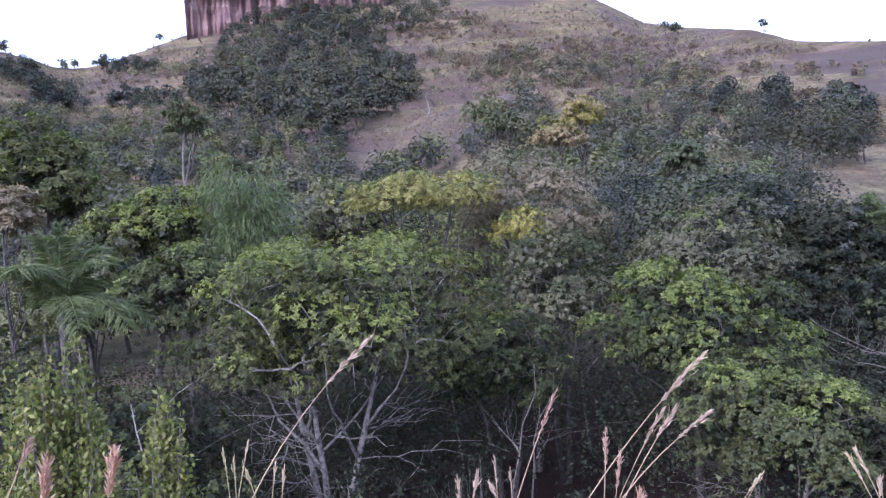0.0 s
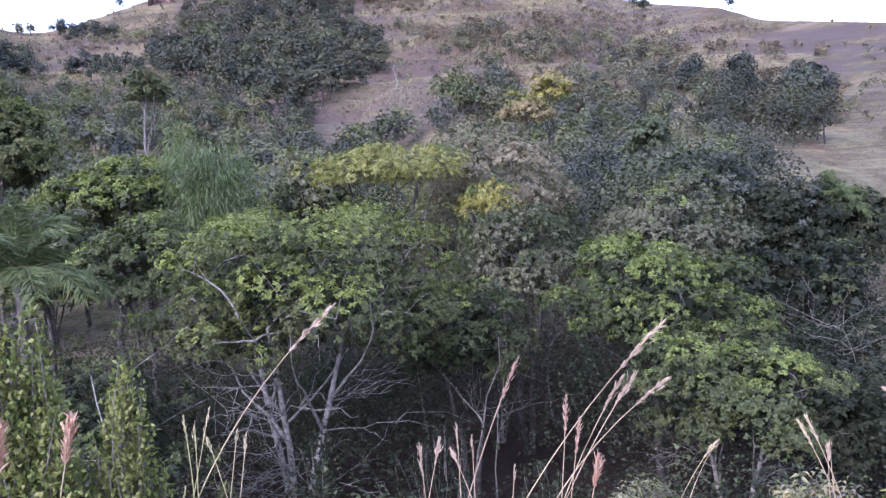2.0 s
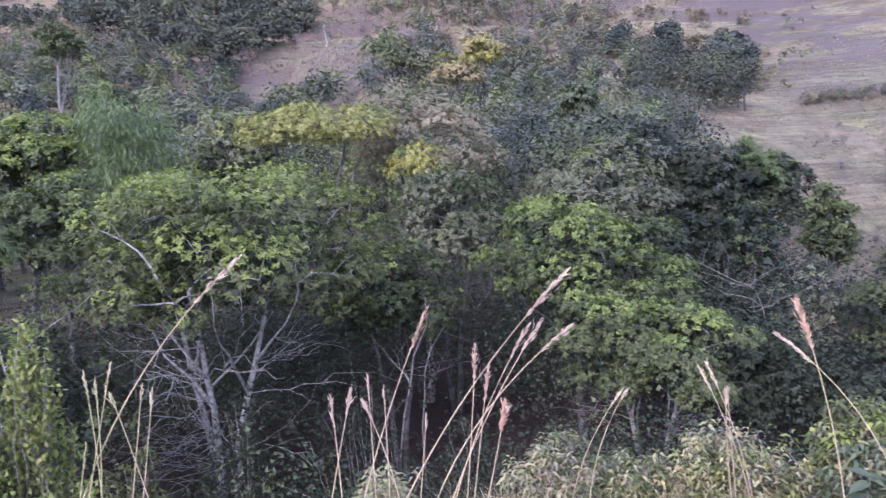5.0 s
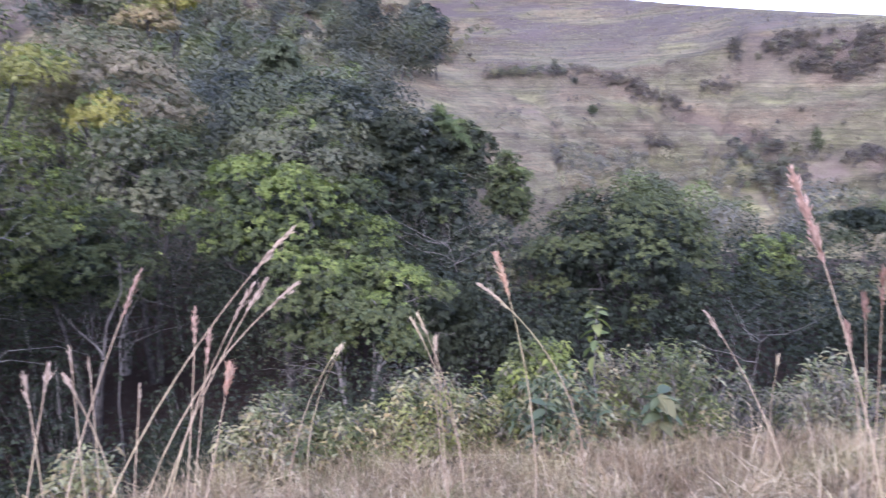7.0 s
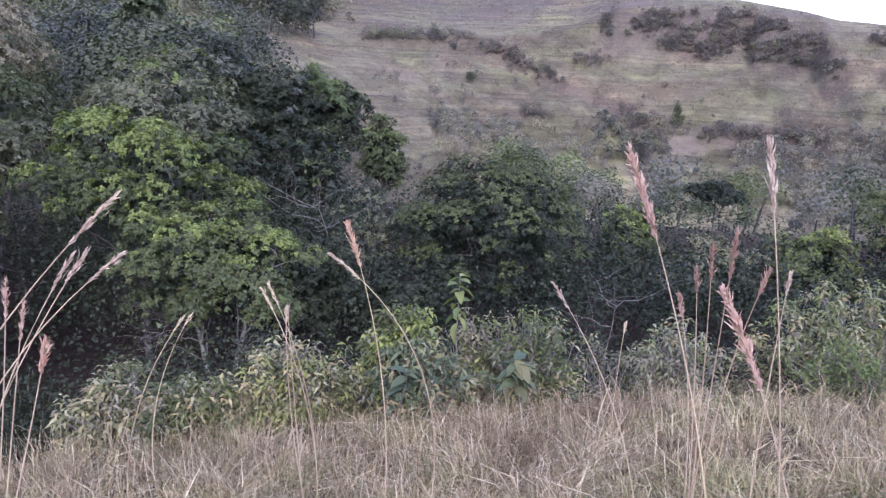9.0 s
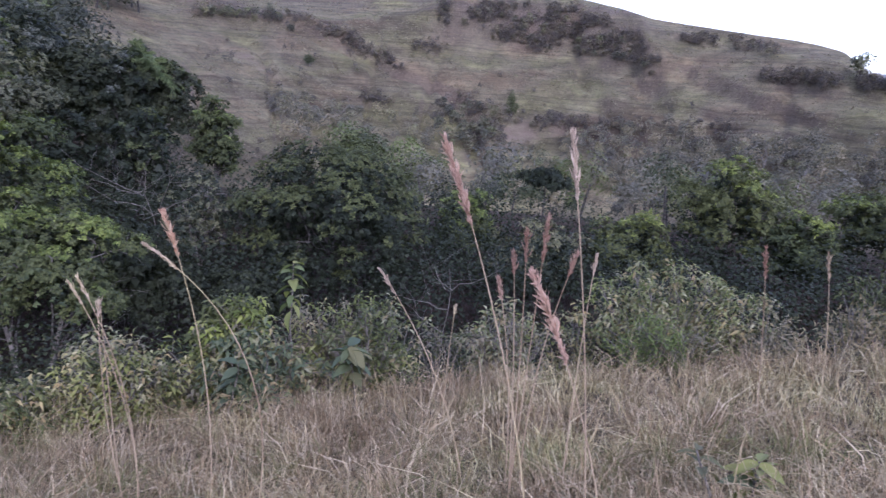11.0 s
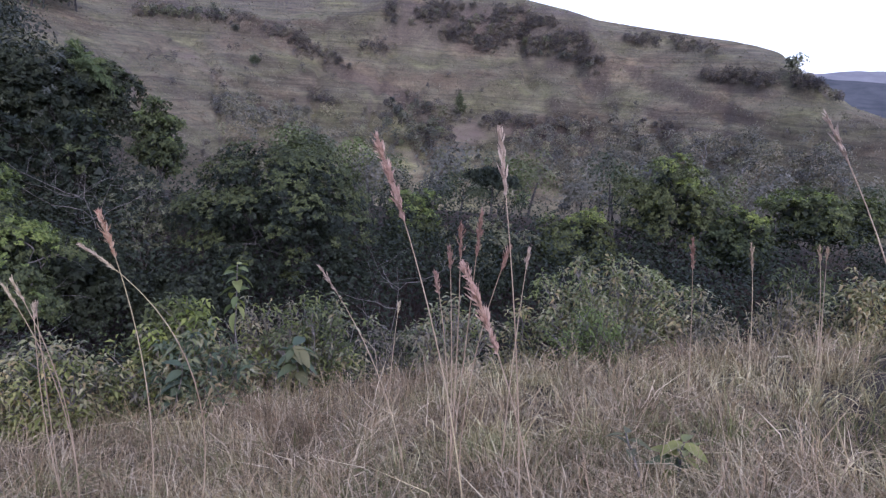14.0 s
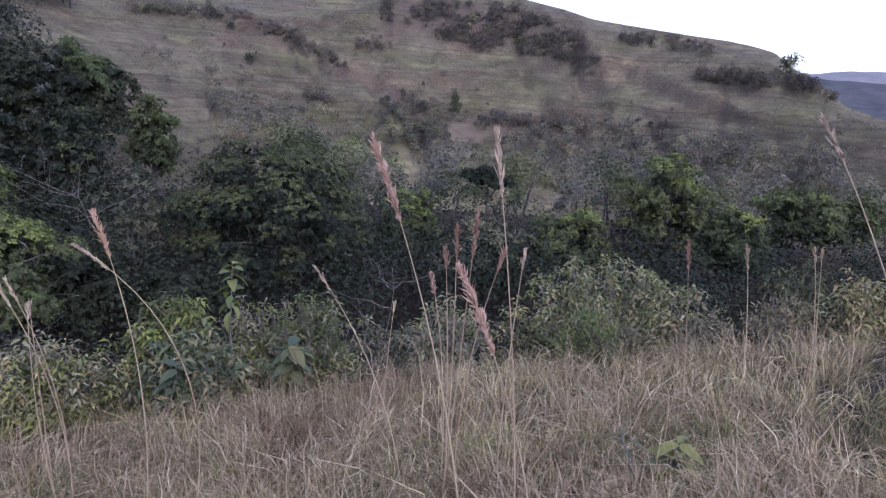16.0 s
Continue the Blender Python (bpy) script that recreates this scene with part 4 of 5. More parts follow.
def stalk(foot, middle, tip, head, plume, seed, full=1.0):
    """A tall grass stalk through three places: a thin culm with a narrow feathery seed head."""
    rng = np.random.default_rng(seed)
    x, y = foot
    z0 = float(ground_z(x, y))
    a, m, b = np.array([x, y, z0]), np.array(middle), np.array(tip)
    tm = np.linalg.norm(m - a) / (np.linalg.norm(m - a) + np.linalg.norm(b - m))
    ctrl = (m - a * (1 - tm) ** 2 - b * tm ** 2) / (2 * tm * (1 - tm))
    t = np.linspace(0, 1, 16)[:, None]
    line = a * (1 - t) ** 2 + 2 * ctrl * t * (1 - t) + b * t ** 2 - a
    kind = "rusty" if plume is ORANGE_PLUME else "pale straw" if plume in (PALE_PLUME, STEM) else "pinkish"
    ob = base("grass_stalk", x, y, z0, "tall dry grass stalk with a %s seed head" % kind, "grass stalk", "tall grass stalks")
    stem = Pile()
    stem.add(tube(line, np.linspace(0.0045, 0.0018, 16), 5))
    part("stem", stem.mesh("stem", STEM, True), ob)
    L = np.concatenate([[0], np.cumsum(np.linalg.norm(np.diff(line, axis=0), axis=1))])
    n = int(full * (500 if plume in (PALE_PLUME, STEM) else 800) * head)
    s = L[-1] - head * rng.uniform(0, 1, n) ** 0.9
    p = np.stack([np.interp(s, L, line[:, k]) for k in range(3)], 1)
    q = np.stack([np.interp(np.minimum(s + 0.02, L[-1] + 1e-3), L, line[:, k]) for k in range(3)], 1)
    d = unit(q - p + (line[-1] - line[-2]) * 0.02)
    where = (L[-1] - s) / head
    fat = np.sin(np.clip(where * 2.6 + 0.35, 0, 3.1)) * (0.7 + 0.5 * np.sin(where * 23 + seed))
    axis = d + rng.normal(size=(n, 3)) * (0.16 if plume in (PALE_PLUME, STEM) else 0.24) * full ** 0.5
    v, f = leaves(rng, p + rng.normal(size=(n, 3)) * 0.0045 * full * fat[:, None], axis, (0.02 + 0.03 * np.clip(fat, 0.1, 1)) * full ** 0.5, 0.0065 * full ** 0.5, 0.2, 0.1)
    part("seed_head", from_arrays("seed_head", v, f, plume), ob)
    return ob


# ---- trees of the ravine ----
tree(-2.09, 12.32, 1.98, 5.5, -1.75, "green", "young", 0.38, "spreading green tree with pale forked trunks and bare lower twigs", stems=3, stout=1.05, turn=0.4, bark_=PALE_BARK, tufts=5200, per=13, seed=11, bare=46, flat=0.9, leaf_size=0.053, spread=0.2)
tree(4.43, 13.81, 0.97, 3.95, -2.1, "green", "young", 0.5, "rounded leafy tree with fresh yellow-green top", tufts=3500, per=13, seed=12, bare=18, leaf_size=0.056)
tree(4.9, 11.43, -0.36, 3.6, -3.0, "green", "young", 0.16, "low broad tree with tangled grey branches", stems=2, tufts=3000, per=13, seed=13, bare=26, leaf_size=0.054, bark_=TWIG)
tree(0.91, 13.97, 0.56, 2.9, -2.4, "green", "young", 0.08, "dark green tree with clumped leaves in the ravine", tufts=2300, per=13, seed=14, bare=12, leaf_size=0.056, stems=2)
tree(2.55, 17.82, 1.6, 3.6, -1.6, "grey", "green", 0.3, "grey-twigged tree among the ravine trees", tufts=1700, per=12, seed=34, bare=22, leaf_size=0.066, stems=2)
tree(-0.65, 19.99, 3.4, 4.7, 1.7, "yellow", "young", 0.1, "flat-topped tree with yellowing leaves on grey limbs", tufts=1900, per=13, seed=15, bare=34, flat=0.2, leaf_size=0.064, stems=2)
tree(1.98, 18.9, 2.15, 1.9, 1.0, "yellow", "young", 0.1, "small tree with thin yellowing top", tufts=420, per=13, seed=16, bare=16, flat=0.4, leaf_size=0.062, bark_=TWIG)
tree(2.8, 22.83, 4.15, 5.7, 0.3, "dry", "grey", 0.3, "large tree with greyish brown dry leaves", tufts=3200, per=11, seed=17, bare=24, leaf_size=0.078, stems=2)
tree(6.79, 19.87, 2.2, 4.5, -1.7, "grey", "young", 0.06, "grey-green tree with a few fresh shoots", tufts=2300, per=12, seed=18, bare=12, leaf_size=0.072)
tree(10.05, 23.98, 2.67, 3.5, -1.68, "dark", "far_grey", 0.2, "dark green dense ravine tree", tufts=1262, per=12, seed=19, leaf_size=0.0984)
tree(11.79, 22.05, 2.07, 2.64, -1.85, "dark", "far_grey", 0.15, "dark green dense ravine tree", tufts=1262, per=12, seed=20, leaf_size=0.0984)
tree(-7.9, 20.53, 3.59, 3.58, 0.89, "green", "young", 0.5, "bright green leafy tree on the ravine side", tufts=1304, per=12, seed=21, leaf_size=0.0984)
tree(-11.21, 21.22, 5.79, 3.5, 1.57, "green", "young", 0.15, "dark green tree with a dense rounded crown", tufts=1472, per=12, seed=22, leaf_size=0.105)
tree(-9.01, 15.58, 3.38, 1.37, 1.86, "dry", "", 0, "brownish half-dry tree in the ravine", tufts=546, per=11, seed=23, leaf_size=0.0853, bare=12, stout=0.45)
tree(-5.61, 16.05, 1.85, 3.39, -0.69, "green", "young", 0.15, "dark leafy tree in the ravine", tufts=1599, per=12, seed=24, leaf_size=0.0787, bare=10)
tree(-8.28, 17.1, 2.15, 2.77, -0.93, "green", "grey", 0.35, "dark leafy tree in the ravine", tufts=1304, per=12, seed=25, leaf_size=0.0853)
tree(-4.3, 9.9, 0.2, 3.0, -3.2, "dark", "green", 0.3, "low dark leafy tree below the palm", tufts=1500, per=13, seed=36, bare=10, leaf_size=0.056)
tree(-6.6, 11.6, 0.7, 3.2, -3.0, "dark", "green", 0.35, "low dark leafy tree in the ravine", tufts=1300, per=13, seed=37, bare=8, leaf_size=0.06)
tree(-1.42, 17.94, 1.53, 3.22, -1.31, "green", "grey", 0.3, "grey-branched tree half hidden in the ravine", tufts=967, per=12, seed=26, leaf_size=0.0787, bare=12)
tree(-3.3, 27.81, 3.67, 4.14, 0.75, "green", "grey", 0.4, "dark green tree on the ravine side", tufts=883, per=12, seed=27, leaf_size=0.105)
tree(-19.58, 58.83, 13.51, 3.22, 10.2, "green", "", 0, "tall slim tree with an open crown", tufts=293, per=10, seed=28, leaf_size=0.24, spread=0.4, bark_=TWIG)
tree(12.07, 60.81, 12.02, 4.17, 9.16, "yellow", "orange", 0.5, "tree with golden yellow leaves", tufts=560, per=13, seed=29, leaf_size=0.18, spread=0.4)
tree(9.59, 59.23, 10.43, 4.38, 7.11, "orange", "yellow", 0.3, "tree with orange-yellow leaves", tufts=560, per=13, seed=30, leaf_size=0.18, spread=0.4)
tree(14.23, 43.74, 6.47, 2.81, 3.36, "far_green", "", 0, "soft green tree in the valley", tufts=517, per=12, seed=31, leaf_size=0.2, spread=0.4)
# its lighter clump tops stand in for light from above, not young leaves
tree(12.18, 12.57, 0.1, 4.9, -4.3, "dark", "green", 0.42, "dense dome-shaped dark green tree", tufts=4600, per=13, seed=41, leaf_size=0.066, flat=0.9, ragged=0.3)
tree(13.44, 19.23, 0.71, 1.48, -2.5, "green", "young", 0.05, "small green tree with a bright top", tufts=694, per=12, seed=42, leaf_size=0.0984)
tree(10.85, 22.43, 1.95, 3.25, -1.97, "dark", "", 0, "dark green dense ravine tree", tufts=1472, per=12, seed=43, leaf_size=0.105)
tree(13.29, 22.28, 1.69, 3.46, -1.41, "dark", "green", 0.15, "dark green dense ravine tree", tufts=1472, per=12, seed=44, leaf_size=0.105)
tree(17.0, 12.4, -1.35, 1.93, -3.74, "green", "young", 0.25, "bright green tree beside the dome-shaped one", tufts=757, per=12, seed=45, leaf_size=0.0853)
tree(22.48, 13.19, -1.3, 1.87, -2.17, "dark", "", 0, "small dark tree at the foot of the slope", tufts=546, per=12, seed=46, leaf_size=0.0984)
tree(21.04, 6.44, -0.05, 3.2, -3.3, "green", "young", 0.08, "leafy green tree in the ravine", tufts=1800, per=12, seed=48, leaf_size=0.074, bare=8)
tree(18.46, 7.93, -1.5, 2.81, -3.81, "green", "young", 0.08, "leafy green tree in the ravine", tufts=967, per=12, seed=49, leaf_size=0.0853)
tree(20.66, 4.47, -1.23, 2.32, -3.56, "green", "young", 0.08, "dark leafy tree in the ravine", tufts=967, per=12, seed=50, leaf_size=0.0853)
tree(22.99, 2.81, -0.72, 3.55, -2.68, "green", "young", 0.08, "dark leafy tree in the ravine", tufts=1262, per=12, seed=51, leaf_size=0.0918)
tree(16.45, 9.64, -1.95, 2.77, -4.11, "dark", "grey", 0.4, "low dark tree in the ravine", tufts=883, per=12, seed=52, leaf_size=0.0787)
tree(10.06, 14.87, -0.79, 1.79, -3.28, "grey", "dark", 0.4, "thin grey-twigged tree in the ravine", tufts=462, per=11, seed=53, leaf_size=0.0722, bare=26, bark_=TWIG)
tree(6.78, 12.17, -1.37, 2.0, -3.39, "dark", "", 0, "dark leafy undergrowth tree", tufts=1093, per=12, seed=54, leaf_size=0.0722, bare=8)
tree(8.28, 11.24, -2.11, 2.15, -3.52, "dark", "", 0, "dark leafy undergrowth tree", tufts=883, per=12, seed=55, leaf_size=0.0722)
tree(10.76, 18.54, 0.38, 2.33, -3.71, "dark", "green", 0.15, "dark green dense ravine tree", tufts=700, per=11, seed=56, leaf_size=0.11)
tree(8.92, 18.92, 0.37, 2.13, -3.78, "dark", "", 0, "dark green dense ravine tree", tufts=700, per=11, seed=57, leaf_size=0.11)
# ---- palms and bamboo ----
palm(-5.57, 10.63, 1.69, 1.5, "feather palm with arching green fronds", 61)
palm(12.67, 21.94, 1.54, 1.3, "slim palm among dark trees", 62)
palm(13.87, 24.32, 1.72, 1.1, "small palm among dark trees", 63)
weeper(-5.27, 20.33, 3.9, 2.43, "feathery bright green bamboo clump", 64)
# ---- shrubs along the rim of the ravine ----
shrub(-2.42, 4.42, 1.12, 1.5, "lime", "leafy light green shrub with spreading lower shoots", n=17000, size=0.044, seed=71, up=1.0, narrow=0.55, stemmed=36, cone=0.72, young="young")
shrub(-2.24, 4.48, 1.34, 0.62, "lime", "upright light green shrub with a pointed top", n=7000, size=0.043, seed=125, up=1.0, narrow=0.55, stemmed=18, cone=0.7, young="young")
shrub(-1.82, 4.62, 0.93, 0.7, "lime", "small leafy light green shrub beside a taller one", n=5600, size=0.043, seed=123, up=1.0, narrow=0.55, stemmed=20, cone=0.6, young="young")
shrub(3.38, 6.27, -0.98, 0.67, "green", "pale-leaved shrub at the rim of the ravine", n=1742, size=0.073, seed=72, narrow=0.34, whorl=9)
shrub(3.99, 6.17, -1.22, 0.69, "green", "pale-leaved shrub at the rim of the ravine", n=1551, size=0.078, seed=73, young="pale", narrow=0.34, whorl=9)
shrub(4.43, 5.39, -0.86, 1.0, "big", "dark broad-leaved shrub at the grass edge", n=1593, size=0.104, seed=74, stemmed=18, young="pale", narrow=0.34, whorl=9)
shrub(5.67, 5.37, -0.7, 1.35, "lime", "light green shrub with yellowing and dry leaves", n=3187, size=0.078, seed=75, stemmed=18, young="dry", narrow=0.34, whorl=9)
shrub(5.36, 7.18, -0.94, 0.81, "lime", "small light green shrub at the ravine", n=2550, size=0.085, seed=76, narrow=0.34, whorl=9)
shrub(8.5, 2.9, -0.3, 2.2, "pale", "large pale yellowish-green shrub above the dry grass", n=9500, size=0.09, seed=77, stemmed=30, young="lime", cone=0.22, narrow=0.34, whorl=9)
shrub(7.2, 2.73, -0.6, 0.71, "young", "low bright green shrub", n=1721, size=0.054, seed=78, narrow=0.34, whorl=9)
shrub(9.59, 1.15, -0.03, 0.75, "green", "green leafy shrub above the dry grass", n=1721, size=0.093, seed=79, narrow=0.34, whorl=9)
shrub(9.16, 0.42, -0.02, 0.86, "pale", "pale-leaved shrub above the dry grass", n=1721, size=0.093, seed=80, narrow=0.34, whorl=9)
shrub(7.26, 4.34, -0.96, 1.04, "lime", "thin half-dry light green shrub beside the dry grass", n=1147, size=0.078, seed=81, young="dry", narrow=0.34, whorl=9)
shrub(7.96, 3.95, -0.9, 0.75, "pale", "pale-leaved shrub above the dry grass", n=1147, size=0.085, seed=82, narrow=0.34, whorl=9)
shrub(6.95, 5.13, -1.26, 0.88, "green", "thin green shrub with dry leaves beside the dry grass", n=956, size=0.078, seed=83, young="dry", narrow=0.34, whorl=9)
shrub(2.01, 6.32, -0.84, 1.12, "green", "green shrub with pale upper leaves at the rim of the ravine", n=2103, size=0.078, seed=84, young="pale", narrow=0.34, whorl=9)
shrub(3.26, 6.02, -0.88, 0.76, "lime", "light green shrub at the rim of the ravine", n=1530, size=0.078, seed=85, young="pale", narrow=0.34, whorl=9)
shrub(0.26, 5.79, -0.79, 0.53, "pale", "pale-leaved shrub at the rim of the ravine", n=1147, size=0.070, seed=86, narrow=0.34, whorl=9)
shrub(-1.5, 10.39, -1.27, 1.55, "dark", "leafy undergrowth shrub in the ravine", n=2520, size=0.0825, seed=87, narrow=0.5)
shrub(0.12, 12.0, -1.39, 1.45, "dark", "dark leafy undergrowth shrub", n=1980, size=0.075, seed=88)
shrub(1.63, 9.87, -1.53, 1.02, "dark", "dark undergrowth shrub in the ravine", n=1800, size=0.075, seed=89, narrow=0.5)
shrub(-2.6, 9.14, -0.97, 0.86, "green", "leafy undergrowth shrub in the ravine", n=2160, size=0.075, seed=90, narrow=0.5)
shrub(1.77, 6.27, -1.05, 0.91, "pale", "pale-leaved shrub at the rim of the ravine", n=2018, size=0.078, seed=111, stemmed=16, young="dry", narrow=0.34, whorl=9)
shrub(2.58, 6.31, -1.11, 0.9, "green", "green shrub with pale upper leaves at the rim of the ravine", n=2018, size=0.078, seed=112, stemmed=16, young="pale", narrow=0.34, whorl=9)
shrub(3.41, 6.25, -0.91, 1.06, "pale", "pale-leaved shrub at the rim of the ravine", n=1806, size=0.083, seed=113, stemmed=16, young="dry", narrow=0.34, whorl=9)
shrub(4.45, 5.94, -0.82, 1.14, "lime", "light green bush with dry leaves at the rim of the ravine", n=1806, size=0.083, seed=114, stemmed=16, young="dry", narrow=0.34, whorl=9)
shrub(5.69, 5.07, -0.70, 1.18, "green", "green shrub with pale upper leaves above the dry grass", n=1806, size=0.083, seed=115, stemmed=16, young="pale", narrow=0.34, whorl=9)
shrub(6.66, 4.1, -0.68, 1.03, "pale", "pale-leaved shrub above the dry grass", n=1806, size=0.083, seed=116, stemmed=16, young="dry", narrow=0.34, whorl=9)
shrub(5.41, 5.79, -0.7, 0.76, "dry", "tall twiggy half-dry shrub above the grass", n=1593, size=0.073, seed=122, stemmed=20, young="pale", narrow=0.34, whorl=9)
shrub(0.25, 5.91, -0.88, 0.56, "pale", "pale-leaved shrub at the rim of the ravine", n=1168, size=0.073, seed=117, stemmed=14, narrow=0.34, whorl=9)
shrub(8.13, 1.83, -0.45, 0.82, "dry", "russet dry bush above the grass", n=1300, size=0.07, seed=118, stemmed=12, narrow=0.25)
shrub(7.57, 2.62, -0.65, 1.04, "dry", "low dry bush above the grass", n=1000, size=0.07, seed=119, stemmed=12, narrow=0.25)
shrub(8.69, 1.1, -0.26, 0.75, "dry", "russet dry bush above the grass", n=1000, size=0.07, seed=120, stemmed=12, narrow=0.25)
shrub(4.6, 6.05, -0.55, 0.66, "green", "green leafy sapling behind the rim shrubs", n=2600, size=0.1, seed=124, stemmed=8, young="young", cone=0.3, narrow=0.42, whorl=9)
# ---- tall seeding grass stalks ----
stalk((-1.19, 2.96), (-0.580, 3.120, 0.960), (-0.340, 3.160, 1.190), 0.26, PALE_PLUME, 79)
stalk((-0.09, 3.06), (0.720, 2.930, 0.800), (0.970, 2.870, 1.080), 0.26, PALE_PLUME, 80)
stalk((0.22, 3.04), (0.810, 2.910, 0.710), (0.970, 2.870, 0.850), 0.16, PALE_PLUME, 81)
stalk((0.24, 3.08), (0.740, 2.980, 0.650), (0.870, 2.950, 0.860), 0.15, PALE_PLUME, 82)
stalk((0.35, 3.11), (0.710, 3.040, 0.610), (0.830, 3.010, 0.830), 0.16, PALE_PLUME, 83)
stalk((-0.10, 3.09), (0.300, 3.090, 0.660), (0.420, 3.080, 0.930), 0.2, PLUME, 84, 0.7)
stalk((0.43, 3.19), (0.610, 3.160, 0.490), (0.630, 3.150, 0.740), 0.16, PLUME, 85, 0.7)
stalk((0.47, 3.18), (0.650, 3.150, 0.430), (0.680, 3.140, 0.640), 0.16, PLUME, 86, 0.7)
stalk((0.37, 3.02), (0.680, 2.940, 0.400), (0.710, 2.940, 0.530), 0.12, ORANGE_PLUME, 87, 1.3)
stalk((0.00, 3.29), (-0.000, 3.290, 0.310), (-0.010, 3.290, 0.520), 0.14, PALE_PLUME, 88)
stalk((-0.22, 3.29), (0.020, 3.290, 0.300), (0.080, 3.300, 0.540), 0.12, PALE_PLUME, 89)
stalk((0.22, 3.29), (0.180, 3.290, 0.360), (0.130, 3.300, 0.490), 0.1, PALE_PLUME, 90)
stalk((0.19, 3.39), (0.230, 3.390, 0.290), (0.230, 3.390, 0.530), 0.12, PALE_PLUME, 91, 0.6)
stalk((0.25, 3.42), (0.400, 3.380, 0.200), (0.420, 3.380, 0.370), 0.1, PALE_PLUME, 92, 0.6)
stalk((-1.23, 3.03), (-0.930, 3.130, 0.580), (-0.880, 3.140, 0.790), 0.14, PALE_PLUME, 93, 0.6)
stalk((-1.17, 3.05), (-0.940, 3.120, 0.580), (-0.940, 3.120, 0.740), 0.12, PALE_PLUME, 94, 0.6)
stalk((-1.04, 3.30), (-0.820, 3.370, 0.410), (-0.790, 3.380, 0.600), 0.12, PALE_PLUME, 95, 0.6)
stalk((-0.67, 3.33), (-0.870, 3.250, 0.410), (-0.920, 3.240, 0.630), 0.06, PALE_PLUME, 96)
stalk((-1.13, 3.00), (-0.980, 3.000, 0.400), (-0.960, 3.010, 0.510), 0.1, PALE_PLUME, 97, 0.6)
stalk((1.27, 4.03), (1.490, 3.960, 0.080), (1.570, 3.930, 0.210), 0.1, PALE_PLUME, 98)
stalk((-1.40, 2.52), (-1.230, 2.630, 0.820), (-1.210, 2.640, 0.920), 0.16, ORANGE_PLUME, 99, 1.45)
stalk((-1.59, 2.47), (-1.410, 2.530, 0.830), (-1.400, 2.540, 0.930), 0.16, ORANGE_PLUME, 100, 1.45)
stalk((-1.93, 2.33), (-1.530, 2.580, 0.880), (-1.490, 2.600, 0.980), 0.08, PLUME, 101)
stalk((0.16, 3.30), (0.160, 3.300, 0.480), (0.160, 3.300, 0.610), 0.12, PALE_PLUME, 102, 0.6)
stalk((-1.07, 3.10), (-0.980, 3.150, 0.630), (-0.990, 3.150, 0.760), 0.12, PALE_PLUME, 103, 0.6)
stalk((-1.06, 3.25), (-0.830, 3.300, 0.530), (-0.810, 3.300, 0.650), 0.1, PALE_PLUME, 104, 0.6)
stalk((2.30, 3.05), (2.200, 3.100, 0.530), (2.130, 3.150, 0.820), 0.24, ORANGE_PLUME, 105, 1.15)
stalk((2.48, 2.90), (2.240, 3.080, 0.470), (2.060, 3.190, 0.660), 0.2, PALE_PLUME, 106)
stalk((2.24, 3.66), (2.100, 3.730, 0.110), (2.010, 3.780, 0.370), 0.14, PALE_PLUME, 107)
stalk((2.18, 3.68), (2.110, 3.730, 0.080), (2.100, 3.730, 0.240), 0.08, PALE_PLUME, 108)
stalk((1.65, 4.78), (1.820, 4.710, -0.170), (1.890, 4.690, -0.040), 0.08, PALE_PLUME, 109)
stalk((2.78, 1.35), (2.590, 1.610, 0.830), (2.480, 1.750, 1.300), 0.36, PLUME, 110, 1.35)
stalk((2.96, 1.19), (2.890, 1.330, 0.850), (2.850, 1.410, 1.360), 0.28, PALE_PLUME, 111, 1.35)
stalk((2.83, 1.02), (2.720, 1.230, 0.420), (2.620, 1.390, 0.830), 0.4, PLUME, 112, 1.35)
stalk((3.42, 2.18), (3.200, 2.450, 0.190), (3.070, 2.600, 0.500), 0.16, PALE_PLUME, 113)
stalk((3.22, 1.77), (3.240, 1.720, 0.570), (3.250, 1.710, 0.920), 0.22, PLUME, 114)
stalk((3.21, 1.76), (3.210, 1.780, 0.570), (3.200, 1.790, 0.850), 0.16, PLUME, 115)
stalk((3.40, 1.87), (3.350, 1.920, 0.450), (3.340, 1.940, 0.690), 0.12, PLUME, 116)
stalk((3.36, 1.88), (3.330, 1.960, 0.350), (3.300, 1.990, 0.550), 0.12, PLUME, 117)
stalk((3.27, 1.72), (3.300, 1.620, 0.580), (3.330, 1.580, 0.760), 0.12, PLUME, 118)
stalk((3.54, 1.63), (3.540, 1.600, 0.480), (3.550, 1.590, 0.710), 0.1, PALE_PLUME, 119)
stalk((5.22, 1.11), (5.200, 1.200, 0.340), (5.190, 1.230, 0.600), 0.2, PLUME, 120)
stalk((5.58, 0.82), (5.580, 0.900, 0.340), (5.570, 0.940, 0.580), 0.2, STEM, 121)
stalk((3.20, -0.35), (3.170, 0.130, 1.290), (3.150, 0.260, 1.510), 0.2, PALE_PLUME, 122)
stalk((6.14, 0.46), (6.140, 0.550, 0.310), (6.130, 0.590, 0.540), 0.12, STEM, 123)
stalk((6.16, 0.43), (6.140, 0.520, 0.320), (6.140, 0.540, 0.540), 0.1, STEM, 124)
stalk((2.23, 3.62), (2.040, 3.700, 0.140), (1.950, 3.740, 0.360), 0.14, PALE_PLUME, 125)
stalk((2.18, 3.62), (2.070, 3.690, 0.070), (2.070, 3.690, 0.240), 0.08, PALE_PLUME, 126)
